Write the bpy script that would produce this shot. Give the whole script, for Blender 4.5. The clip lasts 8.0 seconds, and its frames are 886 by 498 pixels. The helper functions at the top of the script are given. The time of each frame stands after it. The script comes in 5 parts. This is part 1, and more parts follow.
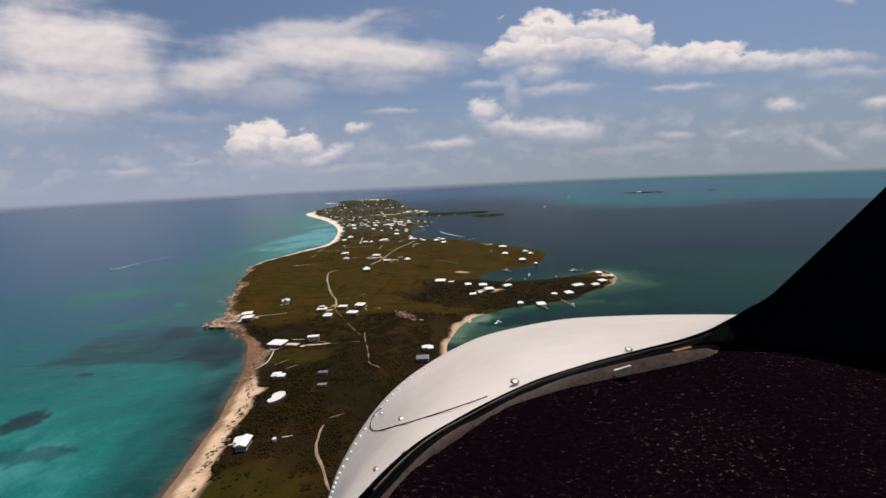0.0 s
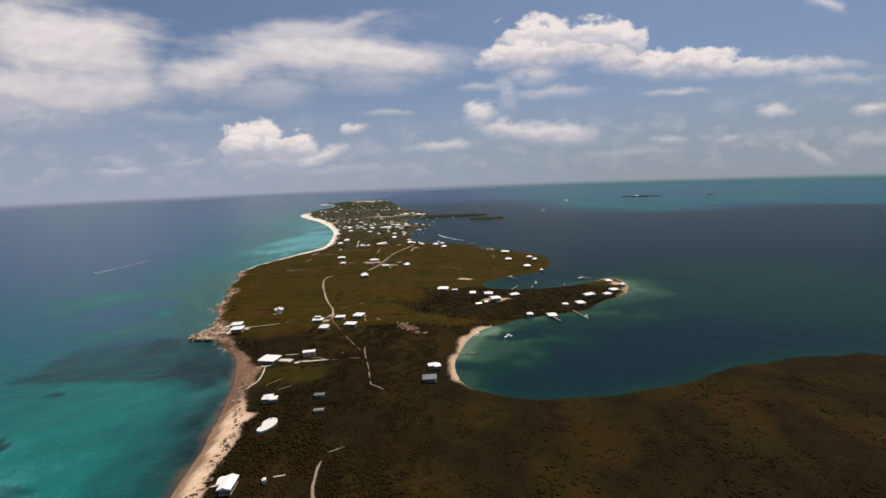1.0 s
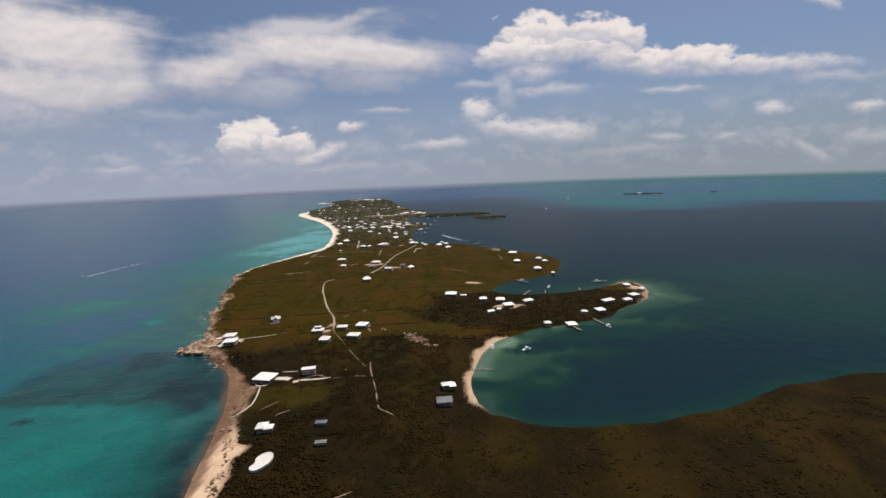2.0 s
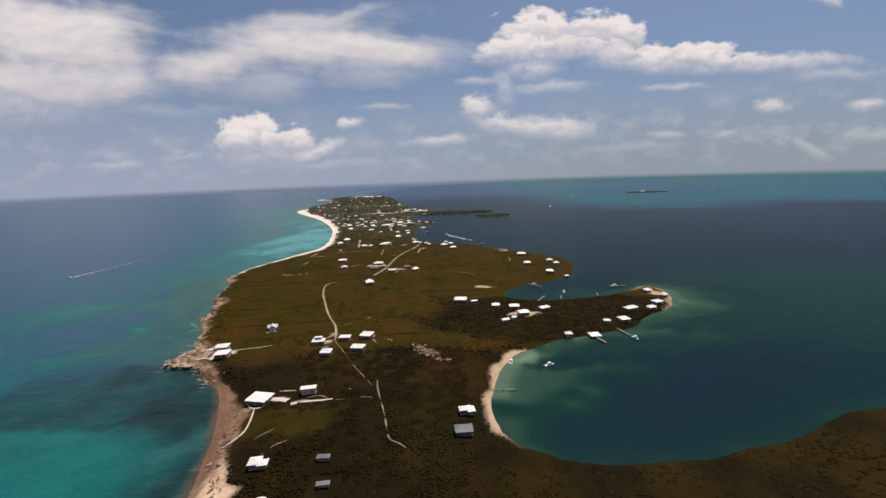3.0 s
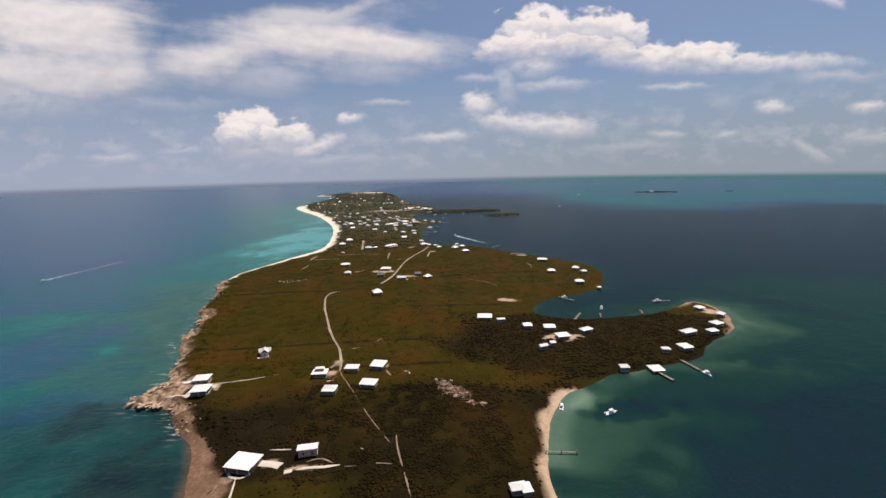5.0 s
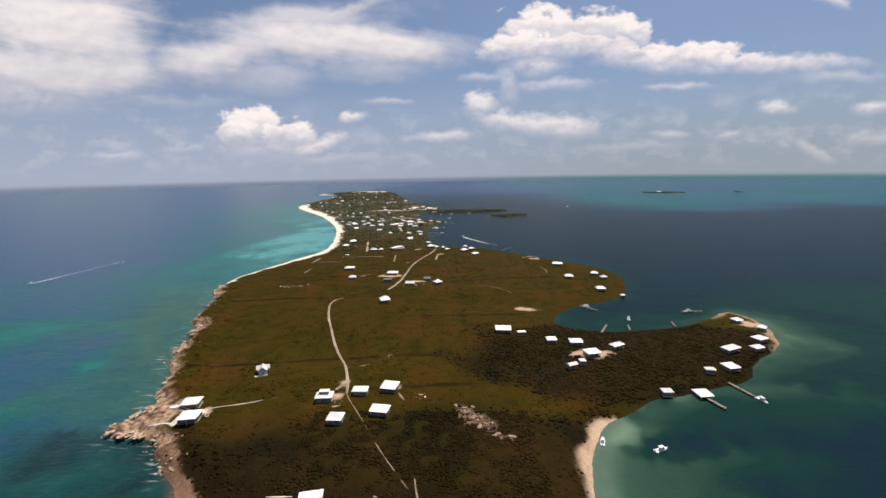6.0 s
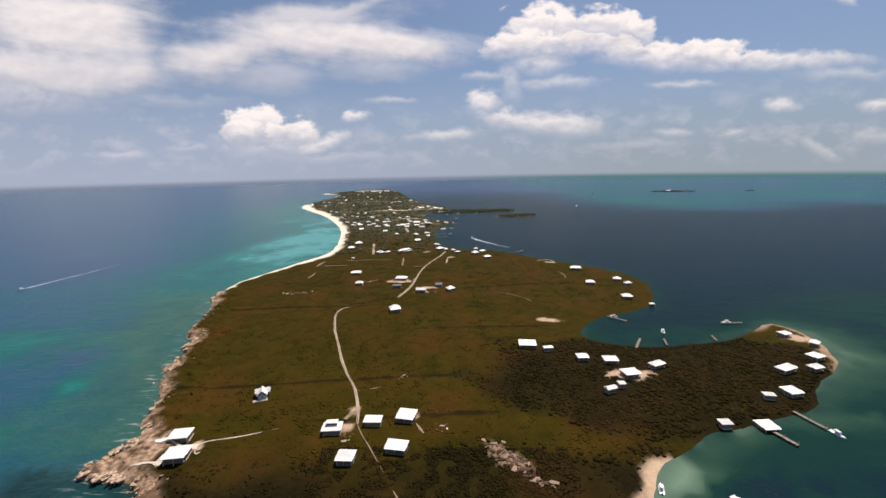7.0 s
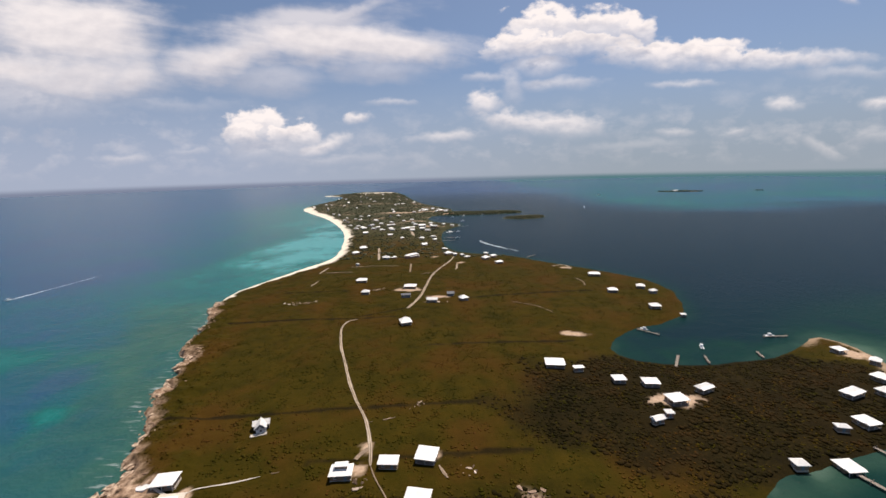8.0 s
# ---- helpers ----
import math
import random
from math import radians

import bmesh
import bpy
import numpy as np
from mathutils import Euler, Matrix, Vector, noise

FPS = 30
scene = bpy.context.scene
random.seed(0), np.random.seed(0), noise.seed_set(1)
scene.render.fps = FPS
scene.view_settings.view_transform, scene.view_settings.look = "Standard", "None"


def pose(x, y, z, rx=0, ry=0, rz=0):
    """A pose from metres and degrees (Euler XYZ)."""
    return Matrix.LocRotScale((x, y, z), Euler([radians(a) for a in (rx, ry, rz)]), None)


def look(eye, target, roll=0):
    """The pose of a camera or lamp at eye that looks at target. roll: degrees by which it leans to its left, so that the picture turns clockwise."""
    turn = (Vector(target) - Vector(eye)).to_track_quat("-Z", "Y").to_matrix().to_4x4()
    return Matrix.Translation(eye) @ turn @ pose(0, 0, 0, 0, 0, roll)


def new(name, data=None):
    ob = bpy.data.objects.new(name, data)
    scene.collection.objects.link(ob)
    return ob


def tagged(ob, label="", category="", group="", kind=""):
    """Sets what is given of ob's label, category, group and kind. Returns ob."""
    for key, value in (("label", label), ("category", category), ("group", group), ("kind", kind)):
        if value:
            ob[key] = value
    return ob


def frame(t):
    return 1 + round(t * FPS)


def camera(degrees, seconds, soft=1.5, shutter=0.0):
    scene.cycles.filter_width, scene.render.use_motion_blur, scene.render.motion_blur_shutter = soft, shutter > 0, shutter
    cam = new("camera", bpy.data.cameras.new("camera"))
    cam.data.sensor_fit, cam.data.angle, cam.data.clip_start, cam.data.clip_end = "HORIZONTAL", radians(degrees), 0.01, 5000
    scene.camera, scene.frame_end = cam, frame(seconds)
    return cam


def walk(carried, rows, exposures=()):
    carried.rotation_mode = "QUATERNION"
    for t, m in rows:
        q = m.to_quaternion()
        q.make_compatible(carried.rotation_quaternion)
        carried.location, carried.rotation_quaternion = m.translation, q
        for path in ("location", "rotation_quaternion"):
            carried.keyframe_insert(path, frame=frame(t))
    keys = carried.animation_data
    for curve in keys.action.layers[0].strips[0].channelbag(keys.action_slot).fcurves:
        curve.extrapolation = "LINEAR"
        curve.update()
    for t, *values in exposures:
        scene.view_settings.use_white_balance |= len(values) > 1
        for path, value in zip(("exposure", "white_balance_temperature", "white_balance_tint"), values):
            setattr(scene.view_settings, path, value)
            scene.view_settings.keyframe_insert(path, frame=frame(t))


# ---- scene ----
cam = camera(94.8, 8.0, soft=1.55)
PATH = [
    (0, (6.008, -5.508, 118.635), (5.949, -3.539, 118.291), -2.6),
    (0.5, (1.252, 5.977, 118.911), (1.208, 7.948, 118.576), -2.3),
    (1, (-3.349, 18.24, 119.249), (-3.382, 20.212, 118.913), -2.1),
    (1.5, (-8.062, 31.602, 119.524), (-8.088, 33.573, 119.184), -2.3),
    (3, (-22.938, 72.96, 120.325), (-22.958, 74.927, 119.964), -2.0),
    (3.5, (-27.674, 86.251, 120.398), (-27.69, 88.216, 120.03), -1.7),
    (4, (-32.159, 99.951, 120.535), (-32.173, 101.916, 120.161), -1.6),
    (4.5, (-36.907, 113.663, 120.599), (-36.919, 115.628, 120.224), -1.4),
    (6, (-51.946, 155.019, 120.347), (-51.969, 156.983, 119.967), -1.0),
    (6.5, (-57.096, 169.326, 120.349), (-57.128, 171.289, 119.967), -1.1),
    (7, (-62.245, 183.068, 120.378), (-62.282, 185.031, 119.993), -1.1),
    (7.5, (-67.387, 196.551, 120.384), (-67.429, 198.514, 120.004), -1.1),
    (8, (-72.147, 209.596, 120.388), (-72.193, 211.56, 120.009), -1.5),
]
walk(cam, [(t, look(eye, target, roll)) for t, eye, target, roll in PATH], exposures=[(0, 0.0, 6750, 13), (3.5, 0.0, 6750, 13), (4.5, 0.04, 6750, 13), (6, 0.22, 6750, 13), (8, 0.25, 6750, 13)])

# ---- world: Nishita sky, cloud banks, one sun ----
SUN_TO = Vector((0.26, 0.42, 1.05)).normalized()


def node(tree, kind, values=(), operation="", clamp=False):
    """A shader node; values fill its inputs by number or name: a socket is linked, anything else is set."""
    n = tree.nodes.new(kind)
    if operation:
        n.operation = operation
    if clamp:
        n.use_clamp = True
    for key, value in dict(values).items():
        if isinstance(value, bpy.types.NodeSocket):
            tree.links.new(value, n.inputs[key])
        else:
            n.inputs[key].default_value = value
    return n


def maths(tree, op, a, b=0.0, c=0.0, clamp=False):
    return node(tree, "ShaderNodeMath", {0: a, 1: b, 2: c}, operation=op, clamp=clamp).outputs[0]


def ramp_fac(t, fac, lo, hi):
    return node(t, "ShaderNodeMapRange", {"Value": fac, "From Min": lo, "From Max": hi}).outputs[0]


# each cloud lobe: across and up (tangents of the angles), half width, half height, tilt, thickness
CLOUD_WEST = [
    (-0.928, 0.318, 0.220, 0.109, -1, 0.9), (-0.805, 0.351, 0.141, 0.060, -1, 0.9), (-0.865, 0.244, 0.183, 0.062, -1, 0.8), (-0.982, 0.191, 0.159, 0.070, -1, 0.6), (-0.749, 0.229, 0.079, 0.044, 9, 0.8),
    (-0.284, 0.296, 0.271, 0.043, -4, 0.9), (-0.493, 0.277, 0.169, 0.041, 7, 0.9), (-0.104, 0.283, 0.110, 0.031, -9, 0.9), (-0.331, 0.341, 0.179, 0.028, 4, 0.6), (-0.228, 0.357, 0.089, 0.013, 11, 0.6),
    (-0.407, 0.226, 0.098, 0.032, -1, 0.4), (-0.158, 0.239, 0.098, 0.027, -1, 0.4), (-0.693, 0.165, 0.159, 0.018, -1, 0.2),
]
CLOUD_AHEAD = [
    (-0.447, 0.110, 0.078, 0.039, -1, 1), (-0.489, 0.093, 0.046, 0.034, -1, 1), (-0.381, 0.089, 0.061, 0.031, -1, 1), (-0.425, 0.057, 0.088, 0.032, -1, 0.5), (-0.310, 0.063, 0.061, 0.017, 14, 0.8),
    (-0.220, 0.123, 0.037, 0.013, 9, 0.9), (-0.136, 0.155, 0.048, 0.009, -1, 0.4), (-0.005, 0.076, 0.070, 0.012, 3, 0.6),
]
CLOUD_EAST = [
    (0.231, 0.299, 0.092, 0.050, -1, 1), (0.340, 0.301, 0.085, 0.045, -1, 1), (0.154, 0.274, 0.067, 0.031, 9, 1), (0.284, 0.267, 0.142, 0.029, -1, 1), (0.421, 0.290, 0.036, 0.041, -1, 1),
    (0.543, 0.239, 0.194, 0.032, -3, 1), (0.593, 0.257, 0.080, 0.021, -1, 1), (0.739, 0.225, 0.149, 0.025, -4, 0.9), (0.842, 0.224, 0.091, 0.016, -1, 0.6),
    (0.213, 0.230, 0.055, 0.027, -1, 0.7), (0.240, 0.187, 0.081, 0.016, -1, 0.5), (0.083, 0.207, 0.050, 0.010, -1, 0.4), (0.142, 0.176, 0.024, 0.056, -1, 0.4),
]
CLOUD_LOW = [
    (0.078, 0.146, 0.040, 0.033, -1, 0.9), (0.142, 0.104, 0.077, 0.026, -9, 0.9), (0.242, 0.093, 0.107, 0.026, -4, 0.8),
    (0.542, 0.181, 0.060, 0.010, -1, 0.5), (0.770, 0.129, 0.034, 0.014, -1, 0.7), (0.994, 0.124, 0.038, 0.015, -1, 0.7), (0.531, 0.068, 0.042, 0.011, -1, 0.4), (0.664, 0.068, 0.028, 0.012, 14, 0.45),
    (0.870, 0.026, 0.052, 0.014, -26, 0.3), (0.905, 0.193, 0.104, 0.015, -1, 0.35), (1.020, 0.051, 0.070, 0.017, 4, 0.3), (0.861, 0.353, 0.040, 0.011, -11, 0.7),
    (-0.79, 0.045, 0.060, 0.012, -3, 0.35), (-0.62, 0.060, 0.045, 0.010, 2, 0.25), (-0.30, 0.030, 0.16, 0.014, 0, 0.22), (0.44, 0.045, 0.12, 0.012, 0, 0.2),
]


def make_world():
    world = bpy.data.worlds.new("sky")
    scene.world = world
    world.use_nodes = True
    t = world.node_tree
    t.nodes.clear()
    way = node(t, "ShaderNodeTexCoord").outputs["Generated"]
    sep = node(t, "ShaderNodeSeparateXYZ", {0: way}).outputs
    up = maths(t, "MAXIMUM", maths(t, "MULTIPLY_ADD", sep[2], 0.92, 0.085), 0.05)
    sky_way = node(t, "ShaderNodeCombineXYZ", {0: sep[0], 1: sep[1], 2: up}).outputs[0]
    air = node(t, "ShaderNodeTexSky")
    air.sky_type, air.sun_disc = "NISHITA", False
    air.sun_elevation, air.sun_rotation = math.asin(SUN_TO.z), math.atan2(SUN_TO.x, SUN_TO.y)
    air.altitude, air.air_density, air.dust_density, air.ozone_density = 0, 1.0, 1.0, 3.6
    t.links.new(sky_way, air.inputs[0])
    low = node(t, "ShaderNodeMapRange", {"Value": sep[2], "From Min": 0.26, "From Max": -0.01, "To Min": 0.0, "To Max": 0.85})
    low.interpolation_type = "SMOOTHSTEP"
    haze = t.nodes.new("ShaderNodeMix")
    haze.data_type = "RGBA"
    veil = t.nodes.new("ShaderNodeMix")
    veil.data_type = "RGBA"
    veil.inputs[6].default_value, veil.inputs[7].default_value = (4.4, 5.05, 6.7, 1), (3.45, 4.05, 4.85, 1)
    t.links.new(node(t, "ShaderNodeMapRange", {"Value": sep[0], "From Min": -0.5, "From Max": 0.4}).outputs[0], veil.inputs[0])
    t.links.new(veil.outputs[2], haze.inputs[7])
    t.links.new(low.outputs[0], haze.inputs[0])
    t.links.new(air.outputs[0], haze.inputs[6])
    rim = t.nodes.new("ShaderNodeMix")
    rim.data_type = "RGBA"
    rim.inputs[6].default_value, rim.inputs[7].default_value = (2.3, 2.75, 3.9, 1), (1.0, 2.25, 2.55, 1)
    t.links.new(node(t, "ShaderNodeMapRange", {"Value": sep[0], "From Min": -0.05, "From Max": 0.35}).outputs[0], rim.inputs[0])
    over_sea = node(t, "ShaderNodeMapRange", {"Value": sep[2], "From Min": -0.0245, "From Max": -0.0125})
    over_sea.interpolation_type = "SMOOTHSTEP"
    distance = t.nodes.new("ShaderNodeMix")
    distance.data_type = "RGBA"
    t.links.new(over_sea.outputs[0], distance.inputs[0])
    t.links.new(rim.outputs[2], distance.inputs[6])
    t.links.new(haze.outputs[2], distance.inputs[7])
    sky = distance.outputs[2]
    ahead = maths(t, "MAXIMUM", sep[1], 0.05)
    flat = node(t, "ShaderNodeCombineXYZ", {0: maths(t, "DIVIDE", sep[0], ahead), 1: maths(t, "DIVIDE", sep[2], ahead), 2: 0.0}).outputs[0]
    wisp = node(t, "ShaderNodeTexNoise", {"Vector": flat, "Scale": 9.0, "Detail": 4.0, "Roughness": 0.6}).outputs["Color"]
    shift = node(t, "ShaderNodeVectorMath", {0: wisp, 1: (0.5, 0.5, 0.5)}, operation="SUBTRACT").outputs[0]
    shift = node(t, "ShaderNodeVectorMath", {0: shift, 1: (0.07, 0.040, 0.0)}, operation="MULTIPLY").outputs[0]
    spot = node(t, "ShaderNodeVectorMath", {0: flat, 1: shift}, operation="ADD").outputs[0]
    stretch = node(t, "ShaderNodeVectorMath", {0: flat, 1: (1.0, 1.7, 1.0)}, operation="MULTIPLY").outputs[0]
    lumps = node(t, "ShaderNodeTexNoise", {"Vector": stretch, "Scale": 22.0, "Detail": 7.0, "Roughness": 0.52}).outputs["Fac"]
    ragged = maths(t, "MULTIPLY_ADD", lumps, 1.8, -0.9)
    drawn = node(t, "ShaderNodeVectorMath", {0: node(t, "ShaderNodeVectorRotate", {"Vector": flat, "Angle": radians(9)}).outputs[0], 1: (0.45, 2.4, 1.0)}, operation="MULTIPLY").outputs[0]
    streaks = maths(t, "MULTIPLY_ADD", node(t, "ShaderNodeTexNoise", {"Vector": drawn, "Scale": 5.0, "Detail": 7.0, "Roughness": 0.54}).outputs["Fac"], 2.6, -1.3)
    streaks = maths(t, "MULTIPLY_ADD", ragged, 0.30, streaks)
    scud = node(t, "ShaderNodeTexNoise", {"Vector": stretch, "Scale": 13.0, "Detail": 6.0, "Roughness": 0.55}).outputs["Fac"]
    band = maths(t, "MULTIPLY", ramp_fac(t, sep[2], 0.17, 0.09), ramp_fac(t, sep[2], -0.01, 0.03))
    cover, weight, rise = maths(t, "MULTIPLY", ramp_fac(t, scud, 0.48, 0.78), maths(t, "MULTIPLY", band, 0.32)), 0.02, 0.0
    for u, v, a, b, tilt, thick in CLOUD_WEST + CLOUD_AHEAD + CLOUD_EAST + CLOUD_LOW:
        streaky = v > 0.2 and u < 0
        near = t.nodes.new("ShaderNodeMapping")
        near.vector_type = "TEXTURE"
        t.links.new(spot, near.inputs[0])
        near.inputs["Location"].default_value, near.inputs["Rotation"].default_value, near.inputs["Scale"].default_value = (u, v, 0), (0, 0, radians(tilt)), (a * 1.12, b * 1.12, 1)
        far = node(t, "ShaderNodeVectorMath", {0: near.outputs[0]}, operation="LENGTH").outputs["Value"]
        lobe = node(t, "ShaderNodeMapRange", {"Value": maths(t, "ADD", far, streaks if streaky else ragged), "From Min": 1.5 if streaky or thick < 0.86 else 1.18, "From Max": 0.2 if streaky else 0.75 if thick > 0.95 else 0.3, "To Min": 0.0, "To Max": thick})
        lobe.interpolation_type = "SMOOTHSTEP"
        height_in = node(t, "ShaderNodeSeparateXYZ", {0: near.outputs[0]}).outputs[1]
        body = lobe.outputs[0] if streaky else maths(t, "MULTIPLY", lobe.outputs[0], ramp_fac(t, maths(t, "MULTIPLY_ADD", ragged, 0.5, height_in), -0.95, 0.5))
        cover = maths(t, "MAXIMUM", cover, body)
        weight = maths(t, "ADD", weight, lobe.outputs[0])
        rise = maths(t, "MULTIPLY_ADD", height_in, lobe.outputs[0], rise)
    moved = node(t, "ShaderNodeVectorMath", {0: stretch, 1: (-0.004, 0.022, 0.0)}, operation="ADD").outputs[0]
    lit = node(t, "ShaderNodeTexNoise", {"Vector": moved, "Scale": 22.0, "Detail": 4.0, "Roughness": 0.5}).outputs["Fac"]
    west = maths(t, "MULTIPLY", ramp_fac(t, node(t, "ShaderNodeSeparateXYZ", {0: flat}).outputs[0], 0.1, -0.1), ramp_fac(t, node(t, "ShaderNodeSeparateXYZ", {0: flat}).outputs[1], 0.16, 0.22))
    relief = maths(t, "MULTIPLY", maths(t, "SUBTRACT", lumps, lit), maths(t, "MULTIPLY_ADD", west, -0.45, 1.0))
    height = maths(t, "DIVIDE", rise, weight)
    glow = node(t, "ShaderNodeMapRange", {"Value": maths(t, "MULTIPLY_ADD", relief, 1.9, height), "From Min": -0.85, "From Max": 0.4, "To Min": 0.0, "To Max": 1.0}).outputs[0]
    mix = t.nodes.new("ShaderNodeMix")
    mix.data_type = "RGBA"
    t.links.new(glow, mix.inputs[0])
    mix.inputs[6].default_value, mix.inputs[7].default_value = (6.8, 6.7, 7.3, 1), (10.9, 10.3, 10.2, 1)
    over = t.nodes.new("ShaderNodeMix")
    over.data_type = "RGBA"
    t.links.new(cover, over.inputs[0])
    t.links.new(sky, over.inputs[6])
    t.links.new(mix.outputs[2], over.inputs[7])
    back = node(t, "ShaderNodeBackground", {0: over.outputs[2], 1: 0.075})
    out = t.nodes.new("ShaderNodeOutputWorld")
    t.links.new(back.outputs[0], out.inputs[0])


make_world()
sun = new("sun", bpy.data.lights.new("sun", "SUN"))
sun.data.energy, sun.data.angle, sun.data.color = 4.5, radians(0.53), (1.0, 0.95, 0.87)
sun.matrix_world = look(SUN_TO * 300, (0, 0, 0))


# ---- materials ----
def material(name, rough=0.8, metal=0.0, gloss=0.4):
    m = bpy.data.materials.new(name)
    m.use_nodes = True
    t = m.node_tree
    b = t.nodes["Principled BSDF"]
    b.inputs["Roughness"].default_value, b.inputs["Metallic"].default_value = rough, metal
    b.inputs["Specular IOR Level"].default_value = gloss
    return m, t, b


def noise_tex(t, scale, detail=4.0, rough=0.55, vector=None):
    n = node(t, "ShaderNodeTexNoise", {"Scale": scale, "Detail": detail, "Roughness": rough})
    if vector is None:
        vector = node(t, "ShaderNodeNewGeometry").outputs["Position"]
    t.links.new(vector, n.inputs["Vector"])
    return n.outputs["Fac"]


def ramp(t, fac, stops):
    r = t.nodes.new("ShaderNodeValToRGB")
    e = r.color_ramp.elements
    while len(e) < len(stops):
        e.new(0.5)
    for el, (at, c) in zip(e, stops):
        el.position, el.color = at, (*c, 1)
    t.links.new(fac, r.inputs[0])
    return r.outputs[0]


def blend(t, fac, a, b, kind="MIX"):
    m = t.nodes.new("ShaderNodeMix")
    m.data_type, m.blend_type = "RGBA", kind
    for i, v in ((0, fac), (6, a), (7, b)):
        if isinstance(v, bpy.types.NodeSocket):
            t.links.new(v, m.inputs[i])
        else:
            m.inputs[i].default_value = v if i == 0 else (*v, 1)
    return m.outputs[2]


def bump(t, b, height, strength, distance):
    n = node(t, "ShaderNodeBump", {"Height": height, "Strength": strength, "Distance": distance})
    t.links.new(n.outputs[0], b.inputs["Normal"])


def plain(name, colour, rough=0.7, vary=0.12, scale=0.8, gloss=0.4, grain=25.0, metal=0.0, relief=0.15):
    """A painted or mineral surface: two scales of variation, a little relief, and a slight shift from thing to thing."""
    m, t, b = material(name, rough, metal, gloss)
    dark = tuple(c * (1 - 2 * vary) for c in colour)
    lite = tuple(min(1.0, c * (1 + vary)) for c in colour)
    big = noise_tex(t, scale)
    small = noise_tex(t, grain, 3.0)
    fac = maths(t, "MULTIPLY_ADD", small, 0.4, maths(t, "MULTIPLY", big, 0.6))
    col = ramp(t, fac, [(0.3, dark), (0.7, lite)])
    t.links.new(col, b.inputs["Base Color"])
    bump(t, b, small, relief, 0.02)
    return m


def attr(t, name):
    n = node(t, "ShaderNodeAttribute")
    n.attribute_name = name
    return n.outputs["Fac"]


def land_material():
    m, t, b = material("island_ground", 0.95, gloss=0.05)
    big, mid, fine = noise_tex(t, 0.022, 6, 0.6), noise_tex(t, 0.085, 5, 0.6), noise_tex(t, 0.7, 6, 0.7)
    scrub = ramp(t, maths(t, "MULTIPLY_ADD", mid, 0.6, maths(t, "MULTIPLY", fine, 0.4)), [(0.3, (0.0154, 0.0128, 0.0007)), (0.48, (0.0309, 0.0226, 0.0014)), (0.7, (0.0500, 0.0312, 0.0028))])
    rust = ramp(t, big, [(0.47, (0.0, 0.0, 0.0)), (0.64, (0.55, 0.55, 0.55))])
    scrub = blend(t, rust, scrub, (0.0600, 0.0250, 0.0042))
    sand = ramp(t, maths(t, "MULTIPLY_ADD", fine, 0.5, maths(t, "MULTIPLY", mid, 0.5)), [(0.3, (0.27, 0.165, 0.10)), (0.46, (0.52, 0.36, 0.24)), (0.72, (0.72, 0.54, 0.38))])
    white = ramp(t, fine, [(0.3, (0.62, 0.52, 0.40)), (0.7, (0.80, 0.72, 0.60))])
    rock = ramp(t, maths(t, "MULTIPLY_ADD", noise_tex(t, 0.35, 8, 0.7), 0.7, maths(t, "MULTIPLY", mid, 0.3)), [(0.38, (0.045, 0.030, 0.021)), (0.47, (0.22, 0.140, 0.090)), (0.54, (0.36, 0.245, 0.165)), (0.64, (0.60, 0.44, 0.31))])
    wet = ramp(t, maths(t, "MULTIPLY_ADD", fine, 0.6, maths(t, "MULTIPLY", mid, 0.4)), [(0.35, (0.10, 0.056, 0.034)), (0.55, (0.19, 0.110, 0.068)), (0.7, (0.30, 0.185, 0.12))])
    dirt = ramp(t, fine, [(0.3, (0.30, 0.20, 0.13)), (0.7, (0.52, 0.38, 0.27))])
    col = scrub
    dense = ramp(t, maths(t, "MULTIPLY_ADD", fine, 0.6, maths(t, "MULTIPLY", mid, 0.4)), [(0.32, (0.0060, 0.0043, 0.0015)), (0.52, (0.0120, 0.0084, 0.0024)), (0.72, (0.0281, 0.0174, 0.0055))])
    grass = ramp(t, maths(t, "MULTIPLY_ADD", fine, 0.45, maths(t, "MULTIPLY", mid, 0.55)), [(0.3, (0.0107, 0.0106, 0.0012)), (0.5, (0.0197, 0.0187, 0.0024)), (0.72, (0.0361, 0.0289, 0.0056))])
    # far scrub ground: greyer green, distance haze mixed into the colour
    far_haze = ramp(t, maths(t, "MULTIPLY_ADD", fine, 0.4, maths(t, "MULTIPLY", mid, 0.6)), [(0.3, (0.026, 0.032, 0.016)), (0.5, (0.052, 0.054, 0.030)), (0.7, (0.098, 0.086, 0.054))])
    for name, c in (("far_haze", far_haze), ("thicket", dense), ("meadow", grass), ("dirt", dirt), ("sand", sand), ("white", white), ("rock", rock), ("wet", wet)):
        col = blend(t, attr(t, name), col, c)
    t.links.new(col, b.inputs["Base Color"])
    bump(t, b, fine, 0.6, 0.5)
    return m


